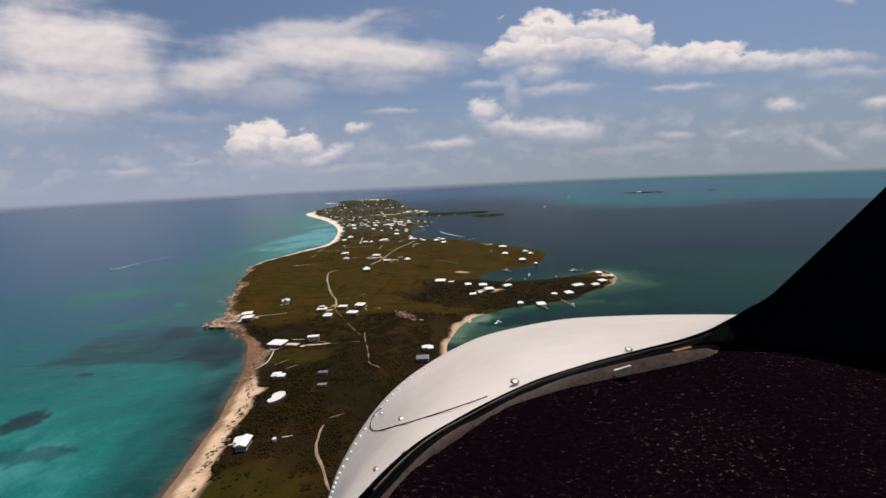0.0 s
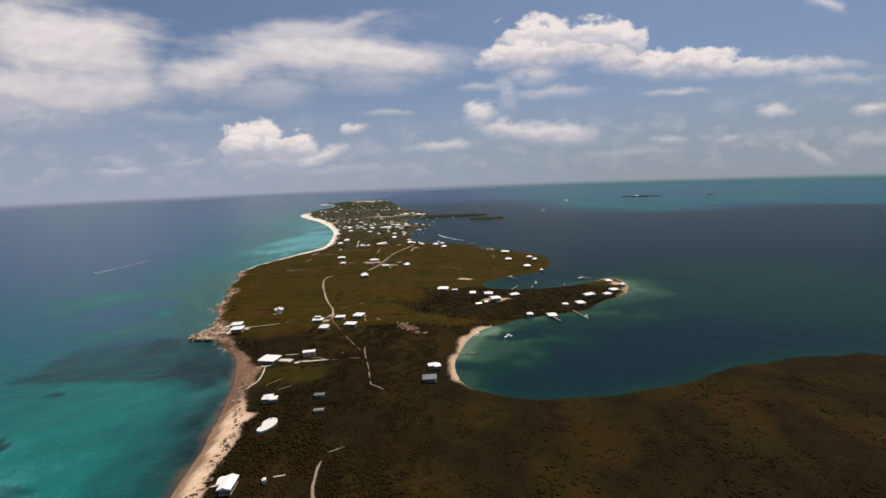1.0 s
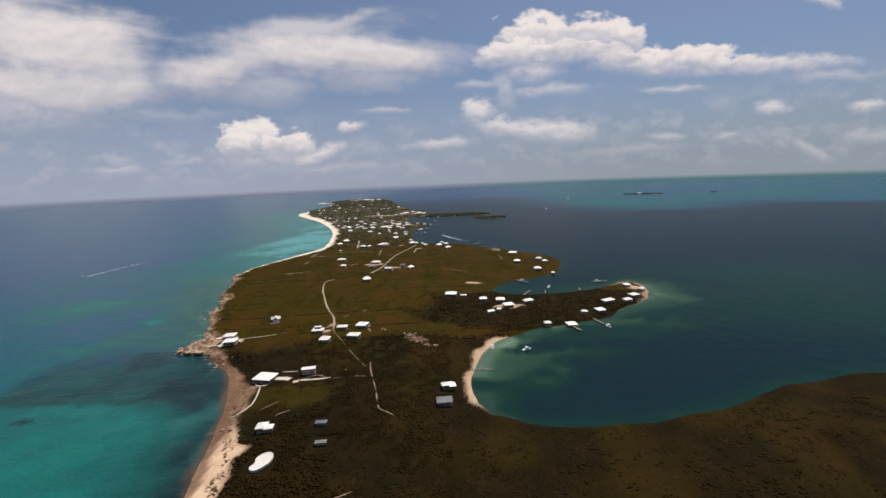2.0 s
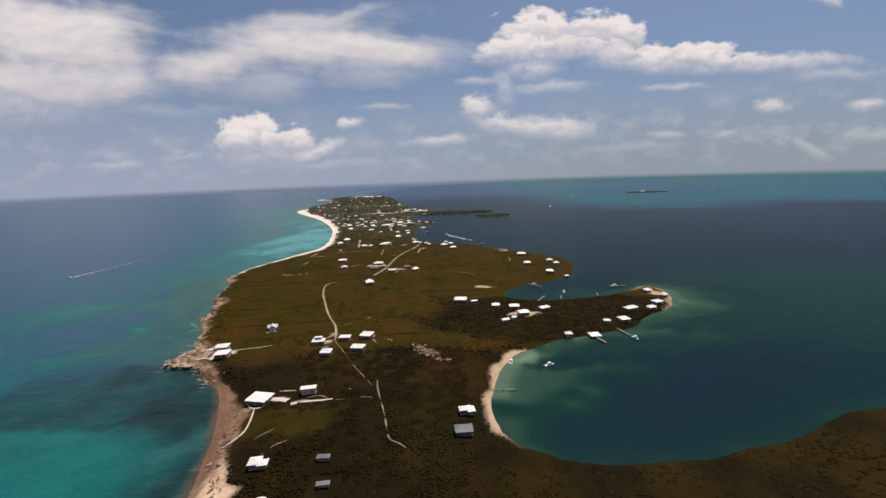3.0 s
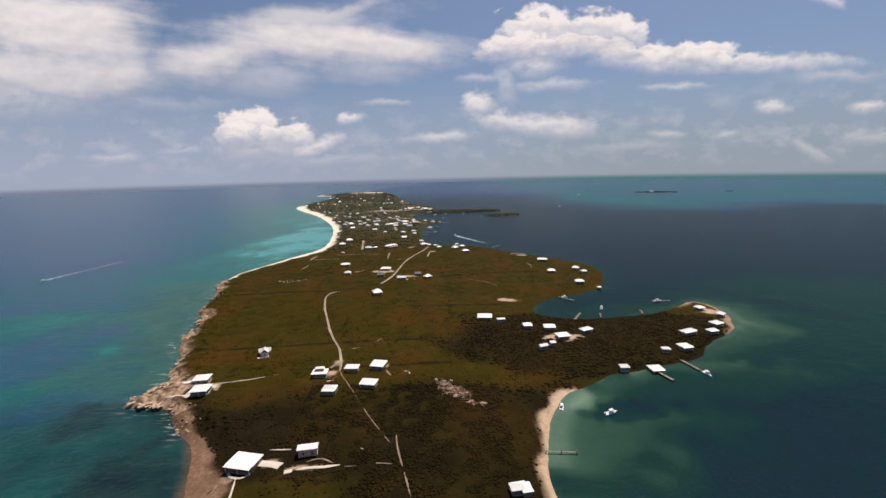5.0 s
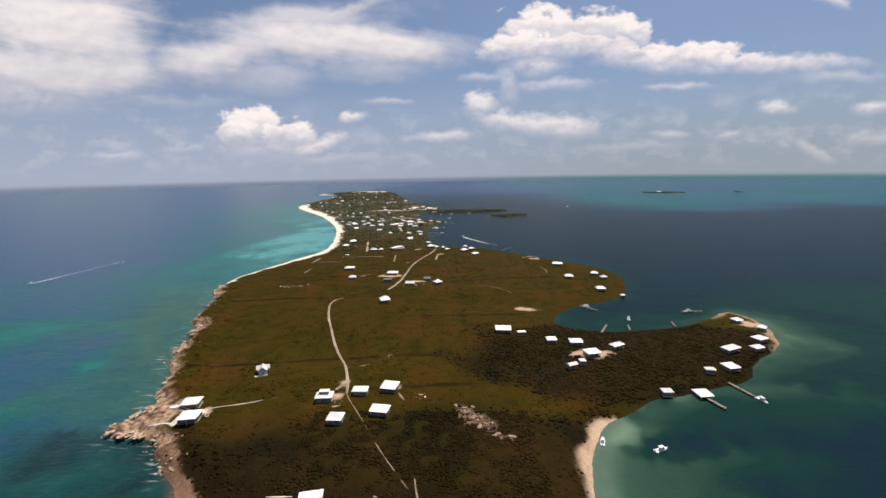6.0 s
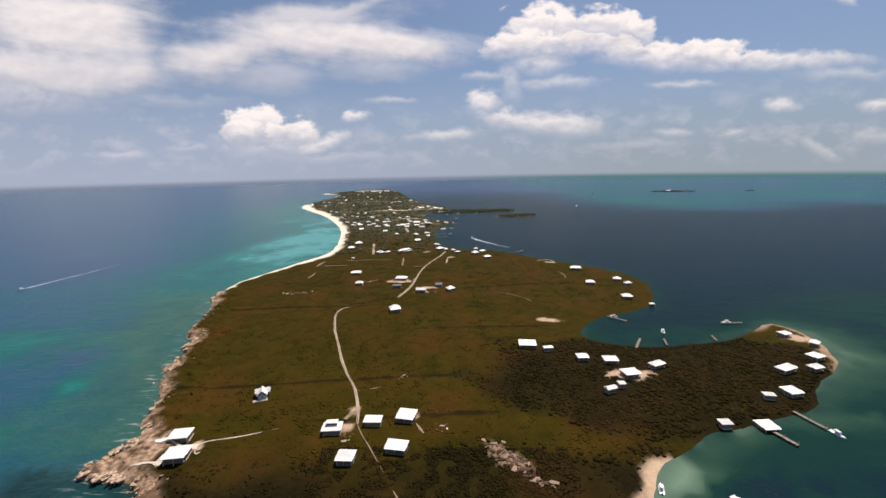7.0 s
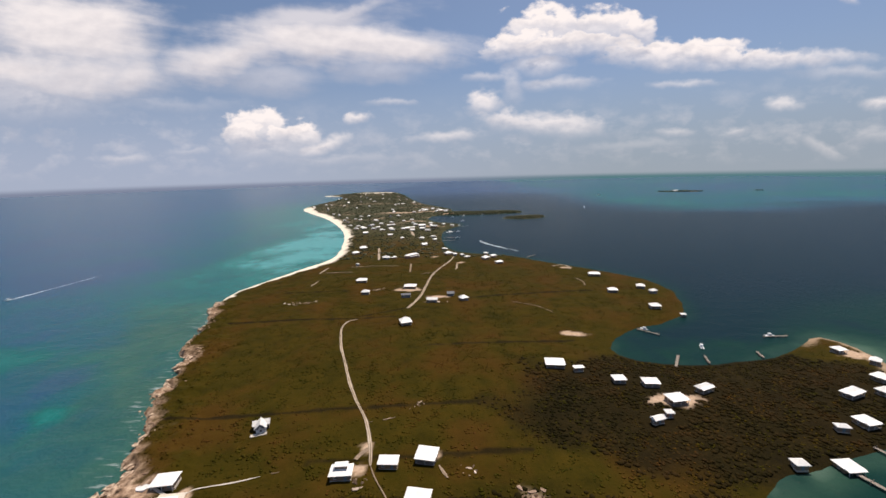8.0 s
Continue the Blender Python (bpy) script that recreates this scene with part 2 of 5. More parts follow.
def sea_material():
    m, t, b = material("sea_water", 0.26, gloss=0.1)
    big, mid = noise_tex(t, 0.011, 5, 0.6), noise_tex(t, 0.06, 5, 0.65)
    reef = noise_tex(t, 0.0042, 4, 0.55)
    mottle = maths(t, "MULTIPLY_ADD", reef, 0.80, maths(t, "MULTIPLY_ADD", big, 0.72, maths(t, "MULTIPLY_ADD", mid, 0.32, -0.90)))
    shelf = ramp_fac(t, attr(t, "shallow"), -0.1, 0.45)
    calm = maths(t, "MULTIPLY_ADD", attr(t, "lee"), -0.72, 1.0)
    depth = maths(t, "MULTIPLY_ADD", mottle, maths(t, "MULTIPLY", calm, maths(t, "MULTIPLY_ADD", shelf, 0.8, 0.2)), attr(t, "shallow"))
    col = ramp(t, depth, [(0.0, (0.025, 0.050, 0.106)), (0.18, (0.018, 0.061, 0.114)), (0.38, (0.006, 0.070, 0.094)), (0.58, (0.004, 0.085, 0.081)), (0.78, (0.004, 0.117, 0.105)), (0.98, (0.05, 0.24, 0.24))])
    lee = ramp(t, depth, [(0.0, (0.006, 0.018, 0.028)), (0.2, (0.005, 0.020, 0.026)), (0.45, (0.006, 0.029, 0.024)), (0.7, (0.028, 0.066, 0.045)), (0.98, (0.13, 0.20, 0.14))])
    col = blend(t, attr(t, "lee"), col, lee)
    weed = ramp(t, mid, [(0.3, (0.002, 0.014, 0.018)), (0.7, (0.012, 0.034, 0.032))])
    col = blend(t, attr(t, "weed"), col, weed)
    murk = ramp(t, maths(t, "MULTIPLY_ADD", big, 0.5, maths(t, "MULTIPLY", mid, 0.5)), [(0.35, (0.012, 0.060, 0.048)), (0.65, (0.044, 0.100, 0.066))])
    col = blend(t, attr(t, "murk"), col, murk)
    silt = ramp(t, mid, [(0.3, (0.050, 0.034, 0.022)), (0.7, (0.105, 0.072, 0.048))])
    col = blend(t, attr(t, "silt"), col, silt)
    drawn = node(t, "ShaderNodeVectorMath", {0: node(t, "ShaderNodeNewGeometry").outputs["Position"], 1: (0.10, 0.55, 1.0)}, operation="MULTIPLY").outputs[0]
    foam = maths(t, "MULTIPLY", attr(t, "surf"), ramp_fac(t, noise_tex(t, 0.8, 5, 0.6, drawn), 0.56, 0.76))
    col = blend(t, foam, col, (0.62, 0.66, 0.64))
    t.links.new(maths(t, "MULTIPLY_ADD", attr(t, "swell"), 0.085, 0.012), b.inputs["Specular IOR Level"])
    t.links.new(col, b.inputs["Base Color"])
    chop = maths(t, "ADD", noise_tex(t, 0.5, 4, 0.6), maths(t, "MULTIPLY", noise_tex(t, 0.08, 3), 2.0))
    bump(t, b, chop, 0.5, 0.9)
    return m


def scrub_material(name, stops):
    m, t, b = material(name, 0.9, gloss=0.04)
    isl = node(t, "ShaderNodeNewGeometry").outputs["Random Per Island"]
    big, fine = noise_tex(t, 0.022, 6, 0.6), noise_tex(t, 1.6, 5, 0.7)
    patch = noise_tex(t, 0.085, 5, 0.6)
    fac = maths(t, "ADD", maths(t, "MULTIPLY_ADD", isl, 0.08, maths(t, "MULTIPLY", patch, 0.55)), maths(t, "ADD", maths(t, "MULTIPLY", big, 0.95), maths(t, "MULTIPLY_ADD", fine, 0.3, -0.44)))
    t.links.new(ramp(t, fac, stops), b.inputs["Base Color"])
    bump(t, b, fine, 0.35, 0.25)
    return m


LAND, SEA = land_material(), sea_material()
SCRUB = scrub_material("scrub_leaves", [(0.34, (0.0262, 0.0240, 0.0010)), (0.46, (0.0365, 0.0284, 0.0016)), (0.54, (0.0476, 0.0300, 0.0022)), (0.65, (0.0630, 0.0276, 0.0048))])
# leaves of far scrub, paled and greyed to stand for haze
HAZED_SCRUB = scrub_material("haze_paled_leaves", [(0.2, (0.030, 0.037, 0.018)), (0.5, (0.060, 0.062, 0.034)), (0.8, (0.125, 0.105, 0.066))])
GROVE = scrub_material("grove_leaves", [(0.2, (0.0074, 0.0062, 0.0010)), (0.46, (0.0142, 0.0103, 0.0021)), (0.76, (0.0344, 0.0176, 0.0047))])


def track_material():
    """Crushed limestone: two pale wheel ruts, a browner crown between them, weedy edges."""
    m, t, b = material("crushed_limestone", 0.95, gloss=0.1)
    big, fine = noise_tex(t, 0.16, 5, 0.6), noise_tex(t, 1.4, 5, 0.7)
    fac = maths(t, "MULTIPLY_ADD", fine, 0.5, maths(t, "MULTIPLY", big, 0.5))
    pale = ramp(t, fac, [(0.32, (0.27, 0.20, 0.145)), (0.5, (0.40, 0.315, 0.24)), (0.7, (0.52, 0.43, 0.34))])
    crown = ramp(t, fac, [(0.35, (0.075, 0.055, 0.028)), (0.65, (0.25, 0.185, 0.125))])
    off = maths(t, "ABSOLUTE", attr(t, "across"))
    worn = maths(t, "MULTIPLY", ramp_fac(t, maths(t, "MULTIPLY_ADD", big, 0.5, off), 0.42, 0.62), ramp_fac(t, maths(t, "MULTIPLY_ADD", fine, 0.35, off), 1.18, 0.95))
    t.links.new(blend(t, worn, crown, pale), b.inputs["Base Color"])
    bump(t, b, fine, 0.4, 0.1)
    return m


TRACK = track_material()
ROOF_WHITE = plain("white_metal_roof", (0.80, 0.765, 0.72), 0.45, 0.07, 0.5)
ROOF_GREY = plain("grey_metal_roof", (0.13, 0.135, 0.15), 0.6, 0.15, 0.5)
EARTH = plain("trodden_earth", (0.27, 0.195, 0.135), 0.95, 0.25, 0.3, 0.2, 2.0)
WEATHERED = plain("weathered_pale_roof", (0.66, 0.63, 0.59), 0.7, 0.12)
SHED_ROOF = plain("weathered_sheet_roof", (0.19, 0.18, 0.165), 0.8, 0.3, 1.5)
# white, cream and blue walls carry the veranda shade in their colour
WALL_WHITE_SHADED = plain("shaded_white_boarding", (0.27, 0.19, 0.135), 0.7)
WALL_CREAM_SHADED = plain("shaded_cream_stucco", (0.28, 0.18, 0.105), 0.8)
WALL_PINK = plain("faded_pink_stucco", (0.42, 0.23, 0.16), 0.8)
WALL_BLUE_SHADED = plain("shaded_blue_boarding", (0.17, 0.175, 0.175), 0.75)
TIMBER = plain("weathered_timber", (0.26, 0.21, 0.17), 0.85, 0.2)
TRIM = plain("white_trim", (0.74, 0.72, 0.70), 0.5)
CONCRETE = plain("pale_concrete", (0.60, 0.52, 0.43), 0.9)
GLASS = plain("dark_window_glass", (0.02, 0.025, 0.03), 0.08, gloss=0.8, relief=0.0)
HULL = plain("white_gelcoat", (0.78, 0.78, 0.78), 0.25)
FOAM = plain("foam", (0.62, 0.68, 0.70), 0.9, 0.2, 0.3)


# ---- the lie of the land ----
TABLE = np.random.RandomState(7).rand(256, 256)


def lumpy(x, y, size, seed=0):
    """Smooth value noise, -1 to 1, with lumps of that many metres."""
    u, v = np.asarray(x, float) / size + 17.3 * seed, np.asarray(y, float) / size + 5.1 * seed
    i, j = np.floor(u).astype(int), np.floor(v).astype(int)
    f, g = u - i, v - j
    f, g = f * f * (3 - 2 * f), g * g * (3 - 2 * g)
    i, j, k, l = i % 256, j % 256, (i + 1) % 256, (j + 1) % 256
    return 2 * ((TABLE[i, j] * (1 - f) + TABLE[k, j] * f) * (1 - g) + (TABLE[i, l] * (1 - f) + TABLE[k, l] * f) * g) - 1


WEST_SHORE_SOUTH = [(0, -330), (-60, -260), (-84, -120), (-96, 20), (-106, 90), (-112, 132), (-118, 163), (-123, 199), (-135, 240), (-142, 258), (-153, 279), (-166, 301), (-177, 313), (-187, 322), (-199, 326), (-212, 328), (-212, 331.5), (-205, 338), (-204, 344), (-209, 356)]
WEST_SHORE_MID = [(-222, 383), (-234, 412), (-248, 447), (-272, 500), (-292, 560), (-303, 598), (-298, 630), (-283, 672), (-265, 722), (-247, 758), (-244, 810)]
WEST_SHORE_NORTH = [(-262, 905), (-292, 1032), (-340, 1150), (-405, 1290), (-485, 1420), (-580, 1580), (-602, 1720), (-592, 1900), (-580, 2130), (-640, 2320), (-748, 2348), (-738, 2420), (-690, 2560), (-570, 2690)]
EAST_SHORE_NORTH = [(-420, 2650), (-376, 2560), (-318, 2345), (-217, 1849), (-150, 1650), (-89, 1539), (-66, 1457), (-80, 1395), (40, 1403), (108, 1400), (136, 1345), (60, 1322), (-60, 1312), (-120, 1318), (-135, 1240), (-110, 1165), (-72, 1152)]
EAST_SHORE_MID = [(-45, 1111), (-84, 1040), (-92, 1000), (-90, 890), (-75, 822), (-50, 795), (-4, 783), (27, 753), (63, 715), (118, 659), (137, 633), (141, 601), (133, 566), (118, 530), (96, 514), (57, 498), (38, 480), (30, 463)]
EAST_SHORE_SOUTH = [(48, 445), (78, 442), (120, 448), (153, 463), (178, 485), (190, 468), (188, 445), (169, 410), (137, 392), (118, 368), (85, 358), (63, 353), (41, 342), (20, 329), (8, 310), (1, 286), (-3, 266), (0, 240), (30, 222), (100, 225), (190, 262), (280, 268), (340, 230), (350, 120), (250, 20), (140, -60), (80, -200), (40, -320)]


def rounded(points, times=2, closed=True):
    p = np.array(points, float)
    for _ in range(times):
        q = np.roll(p, -1, 0)
        p = np.stack([0.75 * p + 0.25 * q, 0.25 * p + 0.75 * q], 1).reshape(-1, 2)
    return p


SHORE = rounded(WEST_SHORE_SOUTH + WEST_SHORE_MID + WEST_SHORE_NORTH + EAST_SHORE_NORTH + EAST_SHORE_MID + EAST_SHORE_SOUTH, 1)
ISLETS = [rounded(p) for p in (
    [(46, 1228), (66, 1202), (110, 1188), (170, 1230), (152, 1264), (96, 1246)],
    [(845, 2105), (905, 2066), (1015, 2040), (1062, 2062), (1015, 2090), (935, 2118)],
    [(1240, 2040), (1272, 2018), (1300, 2032), (1268, 2050)],
)]


def inland(x, y, ring):
    """Distance to a shore ring, positive on land."""
    x, y = np.asarray(x, float), np.asarray(y, float)
    best, inside = np.full(x.shape, 1e12), np.zeros(x.shape, bool)
    for (ax, ay), (bx, by) in zip(ring, np.roll(ring, -1, 0)):
        dx, dy = bx - ax, by - ay
        s = np.clip(((x - ax) * dx + (y - ay) * dy) / (dx * dx + dy * dy + 1e-9), 0, 1)
        best = np.minimum(best, (x - ax - s * dx) ** 2 + (y - ay - s * dy) ** 2)
        if by != ay:
            inside ^= ((ay > y) != (by > y)) & (x < ax + (y - ay) / (by - ay) * dx)
    return np.where(inside, 1, -1) * np.sqrt(best)


def middle(y):
    """The spine of the island: west of it the ocean side, east of it the lee side."""
    return np.interp(y, [-300, 0, 250, 400, 600, 900, 1200, 1600, 2000, 3000], [0, -30, -75, -60, -80, -175, -220, -350, -420, -560])


def step(v, lo, hi):
    s = np.clip((np.asarray(v, float) - lo) / (hi - lo), 0, 1)
    return s * s * (3 - 2 * s)


def lie(x, y):
    """Height of the ground and the kind of shore at each place: a dict of arrays."""
    x, y = np.asarray(x, float), np.asarray(y, float)
    west = x < middle(y)
    d = inland(x, y, SHORE)
    rocky = step(y, 285, 312) * (1 - step(y, 560, 610)) * west
    d = d + rocky * (5.0 * lumpy(x, y, 17, 1) + 3.4 * lumpy(x, y, 7, 2) + 1.3 * lumpy(x, y, 3, 94)) + (1 - rocky) * 1.4 * lumpy(x, y, 17, 3)
    for ring in ISLETS:
        d = np.maximum(d, inland(x, y, ring))
    south = (1 - step(y, 300, 330)) * west
    north = step(y, 540, 600) * (1 - step(y, 1600, 1750)) * west
    far_cliff = west * step(y, 2250, 2400) * (1 - step(y, 2550, 2650))
    strand = (1 - step(np.hypot((x + 478) / 140, (y - 2540) / 44) + 0.2 * lumpy(x, y, 40, 51), 0.8, 1.1))
    cove = (~west) * step(y, 225, 255) * (1 - step(y, 330, 348)) * (x < 30)
    tip = (~west) * step(x, 150, 175) * (y < 520) * (y > 350)
    edge = d + 3.0 * lumpy(x, y, 9, 4) + np.where(y > 700, 4.0 * lumpy(x, y, 60, 97) + 2.0 * lumpy(x, y, 22, 98), 0)
    width = np.interp(y, [120, 190, 213, 222, 236, 247, 262, 270, 300], [13.5, 13.5, 17, 12, 8, 10, 11, 6, 4]) * south + north * np.interp(y, [540, 640, 680, 720, 800, 1000, 1150, 1300, 1500, 1600], [5, 6, 9, 12, 13, 13, 17, 21, 27, 38]) + 30 * far_cliff + 4.5 * cove + 5 * tip
    sandy = (1 - step(edge, width - 2, width + 2)) * (width > 1)
    rock_w = 5.0 - 1.6 * step(y, 405, 430) - 3.0 * (1 - step(y, 326, 342)) + 3.0 * lumpy(x, y, 30, 5)
    rock = np.maximum(rocky * (1 - step(edge, rock_w - 3, rock_w + 4)), west * (1 - step(np.hypot((x + 200) / 15, (y - 335) / 16) + 0.3 * lumpy(x, y, 6, 100), 0.7, 1.1)))
    wet = south * (1 - step(d + 1.6 * lumpy(x, y, 7, 15), 3.6, 6.0)) * 0.85 + south * step(y, 212, 228) * (1 - step(edge - np.interp(y, [212, 250, 264, 280, 290, 310], [7, 11, 14, 9, 6, 5]), -2, 1.5)) * 0.92
    z = np.where(d < 0, 0.18 * d, 0)
    z = np.where(d > 0, 0.9 * step(d, 0, 5) + 1.6 * step(d, 4, 30) + 1.0 * step(d, 25, 90), z)
    z = z + rocky * (1 - step(d, 14, 24)) * (step(d, -0.4, 0.9) * (1.5 + 0.5 * lumpy(x, y, 12, 6)) + 1.0 * step(d + 2.5 * lumpy(x, y, 6, 95), 3.0, 4.2) + step(d, -1, 2) * (0.6 * lumpy(x, y, 4, 7) + 0.45 * lumpy(x, y, 2, 96)))
    z = z + step(d, 20, 60) * 0.7 * lumpy(x, y, 45, 8)
    return {"d": d, "z": z, "sand": sandy * south + sandy * cove * 0.8 + sandy * tip * 0.5, "white": np.maximum(sandy * np.maximum(north, far_cliff), strand), "rock": rock, "wet": np.clip(wet, 0, 1), "west": west, "rocky": rocky}


def ground(x, y):
    return float(lie(np.array([x]), np.array([y]))["z"][0])


def sheet(name, xs, ys, keep, fields, mat, z):
    """A grid of quads over xs (2D) and ys; keep picks the faces, fields become attributes of the points."""
    rows, cols = xs.shape
    index = np.arange(rows * cols).reshape(rows, cols)
    quads = np.stack([index[:-1, :-1], index[:-1, 1:], index[1:, 1:], index[1:, :-1]], -1).reshape(-1, 4)
    quads = quads[keep.reshape(-1)[quads].any(1)]
    used, back = np.unique(quads, return_inverse=True)
    quads = back.reshape(-1, 4)
    co = np.stack([xs.reshape(-1), ys.reshape(-1), z.reshape(-1)], -1)[used]
    mesh = bpy.data.meshes.new(name)
    mesh.vertices.add(len(co))
    mesh.vertices.foreach_set("co", co.astype(np.float32).reshape(-1))
    mesh.loops.add(len(quads) * 4)
    mesh.loops.foreach_set("vertex_index", quads.astype(np.int32).reshape(-1))
    mesh.polygons.add(len(quads))
    mesh.polygons.foreach_set("loop_start", np.arange(0, len(quads) * 4, 4, dtype=np.int32))
    mesh.polygons.foreach_set("use_smooth", np.ones(len(quads), bool))
    for key, values in fields.items():
        a = mesh.attributes.new(key, "FLOAT", "POINT")
        a.data.foreach_set("value", np.asarray(values, np.float32).reshape(-1)[used])
    mesh.update(calc_edges=True)
    mesh.materials.append(mat)
    return new(name, mesh)


# clearings: x, y, half width, half length, turn
CLEARINGS = [(-137, 256, 3, 6, -20), (-133, 268, 3, 2, 0), (-117, 277, 3.5, 2.6, 0), (-102, 274, 6, 0.9, 0), (-176, 341, 3, 4, 0), (-111, 366, 2.5, 4, 15), (-112, 352, 3, 3, 15), (-80, 360, 1.8, 3, -40), (14, 488, 10, 4, -10), (63, 690, 8, 4, 0), (-62, 720, 5, 4, 0),
             (-96, 760, 4, 5, 0), (-86, 580, 12, 4, 0), (-117, 605, 14, 5, 0), (40, 400, 14, 6, 0), (-160, 1180, 30, 8, 0), (-215, 1382, 60, 13, -5), (-128, 1408, 55, 10, 15), (-95, 1262, 40, 7, -4), (-120, 1080, 30, 6, 0), (-80, 1340, 30, 8, 10), (175, 452, 10, 8, 0)]


def clearing(x, y):
    out = np.zeros(np.shape(x))
    for cx, cy, a, b, turn in CLEARINGS:
        c, s = math.cos(radians(turn)), math.sin(radians(turn))
        u, v = ((x - cx) * c + (y - cy) * s) / a, (-(x - cx) * s + (y - cy) * c) / b
        out = np.maximum(out, 1 - step(np.sqrt(u * u + v * v) + 0.35 * lumpy(x, y, 4, 11), 0.7, 1.1))
    return out


# shade in cuts and dark trees, painted as lines: from x, y to x, y
SHADE_LINES = [(-120, 226, -90, 222), (-106, 214, -84, 196), (-215, 388, -60, 402), (-134, 357, -40, 364), (-255, 521, -120, 526), (-150, 530, -112, 547), (-60, 575, 60, 590), (-240, 600, -180, 604), (-90, 470, 10, 476)]


def shade_line(x, y):
    """How far each place is from the nearest cut."""
    out = np.full(np.shape(x), 1e9)
    for x0, y0, x1, y1 in SHADE_LINES:
        s = np.clip((x - x0) / (x1 - x0), 0, 1)
        out = np.minimum(out, np.hypot(x - x0 - s * (x1 - x0), y - y0 - s * (y1 - y0)))
    return out + 0.8 * lumpy(x, y, 6, 66)


def meadow(x, y):
    """The two open grassy fields near the south beach."""
    wobble = 0.3 * lumpy(x, y, 11, 67) + 0.15 * lumpy(x, y, 4, 68)
    return np.maximum(1 - step(np.hypot((x + 82) / 26, (y - 128) / 26) + wobble, 0.6, 1.2), 1 - step(np.hypot((x + 104) / 27, (y - 256) / 15) + wobble, 0.35, 1.25))


def thicket(x, y):
    """Where the scrub is dense and dark: the south of the island, but for two open fields."""
    open_field = meadow(x, y)
    out = (1 - step(y + 10 * lumpy(x, y, 30, 64), 318, 345)) * (1 - open_field) * (0.65 + 0.35 * step(lumpy(x, y, 24, 65), -0.6, 0.2))
    out = np.maximum(out, 0.9 * (1 - step(np.hypot((x - 70) / 120, (y - 402) / 62) + 0.15 * lumpy(x, y, 16, 69), 0.8, 1.1)))
    # the shade along the cuts is painted in the thicket's dark tone
    out = np.maximum(out, 0.9 * (1 - step(shade_line(x, y), 0.8, 1.9)))
    return out


def land_sheet(name, x0, x1, y0, y1, size, label):
    xs, ys = np.meshgrid(np.arange(x0, x1 + size, size), np.arange(y0, y1 + size, size))
    f = lie(xs, ys)
    fields = {k: f[k] for k in ("sand", "white", "rock", "wet")}
    # beyond y 1000 the dirt patches also lighten the land for haze
    fields["dirt"] = np.maximum(clearing(xs, ys), 0.32 * step(ys, 1000, 1300) * step(lumpy(xs, ys, 60, 61) + 0.6 * lumpy(xs, ys, 22, 62), 0.1, 0.9))
    fields["dirt"] = np.maximum(fields["dirt"], 0.42 * (1 - step(np.hypot((0.64 * (xs + 40) - 0.77 * (ys - 332)) / 12, (0.77 * (xs + 40) + 0.64 * (ys - 332)) / 5) + 0.4 * lumpy(xs, ys, 4, 93), 0.6, 1.1)))
    fields["thicket"] = thicket(xs, ys)
    # how much haze tone the ground takes, growing northwards
    fields["far_haze"] = 0.9 * step(ys + 60 * lumpy(xs, ys, 90, 86), 720, 1250)
    fields["meadow"] = 0.6 * meadow(xs, ys)
    z = f["z"] + step(f["d"], 12, 20) * 0.25 * lumpy(xs, ys, 4, 9)
    return tagged(sheet(name, xs, ys, f["d"] > -4, fields, LAND, z), label, "ground", kind="structure")


land_sheet("ground_ledges", -340, -150, 280, 720, 1.0, "rugged tan limestone ledges and low scrub ground")
land_sheet("ground_beach", -340, -150, 20, 280, 2.0, "sandy shore ground beside the dark scrub")
land_sheet("ground_south", -150, 384, 20, 720, 2.0, "low island ground with dark scrub, sand and limestone ledges")
land_sheet("ground_behind", -160, 380, -352, 20, 6.0, "low scrub-covered ground behind the start")
land_sheet("ground_north", -860, 204, 720, 3104, 7.0, "far end of the low green island with white beach")
land_sheet("ground_cay", 805, 1345, 1980, 2170, 9.0, "low dark green cay on the horizon")

# sea bed: x, y, half width, half length, turn, how much shallower
SHOALS = [(-205, 205, 60, 34, 30, 0.03), (-225, 238, 50, 12, 4, 0.03), (-185, 196, 26, 9, 20, -0.10), (-165, 215, 14, 30, 20, -0.08),
          (-172, 268, 16, 12, 0, -0.16), (-208, 262, 30, 12, 20, 0.15), (-284, 398, 12, 9, 20, 0.30), (-280, 391, 7, 12, 10, 0.16), (-395, 450, 52, 36, -20, 0.26), (-292, 343, 30, 14, 20, 0.22), (-330, 465, 14, 10, 0, 0.12), (-211, 296, 22, 10, 10, 0.16), (-418, 672, 60, 40, 0, 0.16), (-324, 545, 40, 40, 0, 0.10), (-314, 438, 14, 20, 0, -0.16), (-240, 322, 40, 10, 15, -0.12), (-148, 160, 8, 40, 10, -0.15),
          (-520, 700, 140, 90, 20, -0.14), (-330, 420, 40, 60, 10, -0.10), (-320, 880, 80, 170, 0, 0.26), (-420, 1180, 90, 160, 25, 0.14)]
LEE = [(320, 430, 190, 165, 0, 0.40), (150, 395, 60, 30, 20, 0.14), (248, 468, 14, 48, 35, -0.16), (200, 440, 22, 40, 0, 0.12), (34, 296, 60, 48, 0, 0.52), (52, 316, 26, 8, 15, -0.34), (70, 470, 50, 16, 10, 0.18), (95, 340, 90, 24, 8, 0.30), (105, 462, 60, 14, 8, 0.14),
       (1300, 950, 400, 60, -20, 0.22), (-20, 1270, 60, 50, 0, 0.2)]


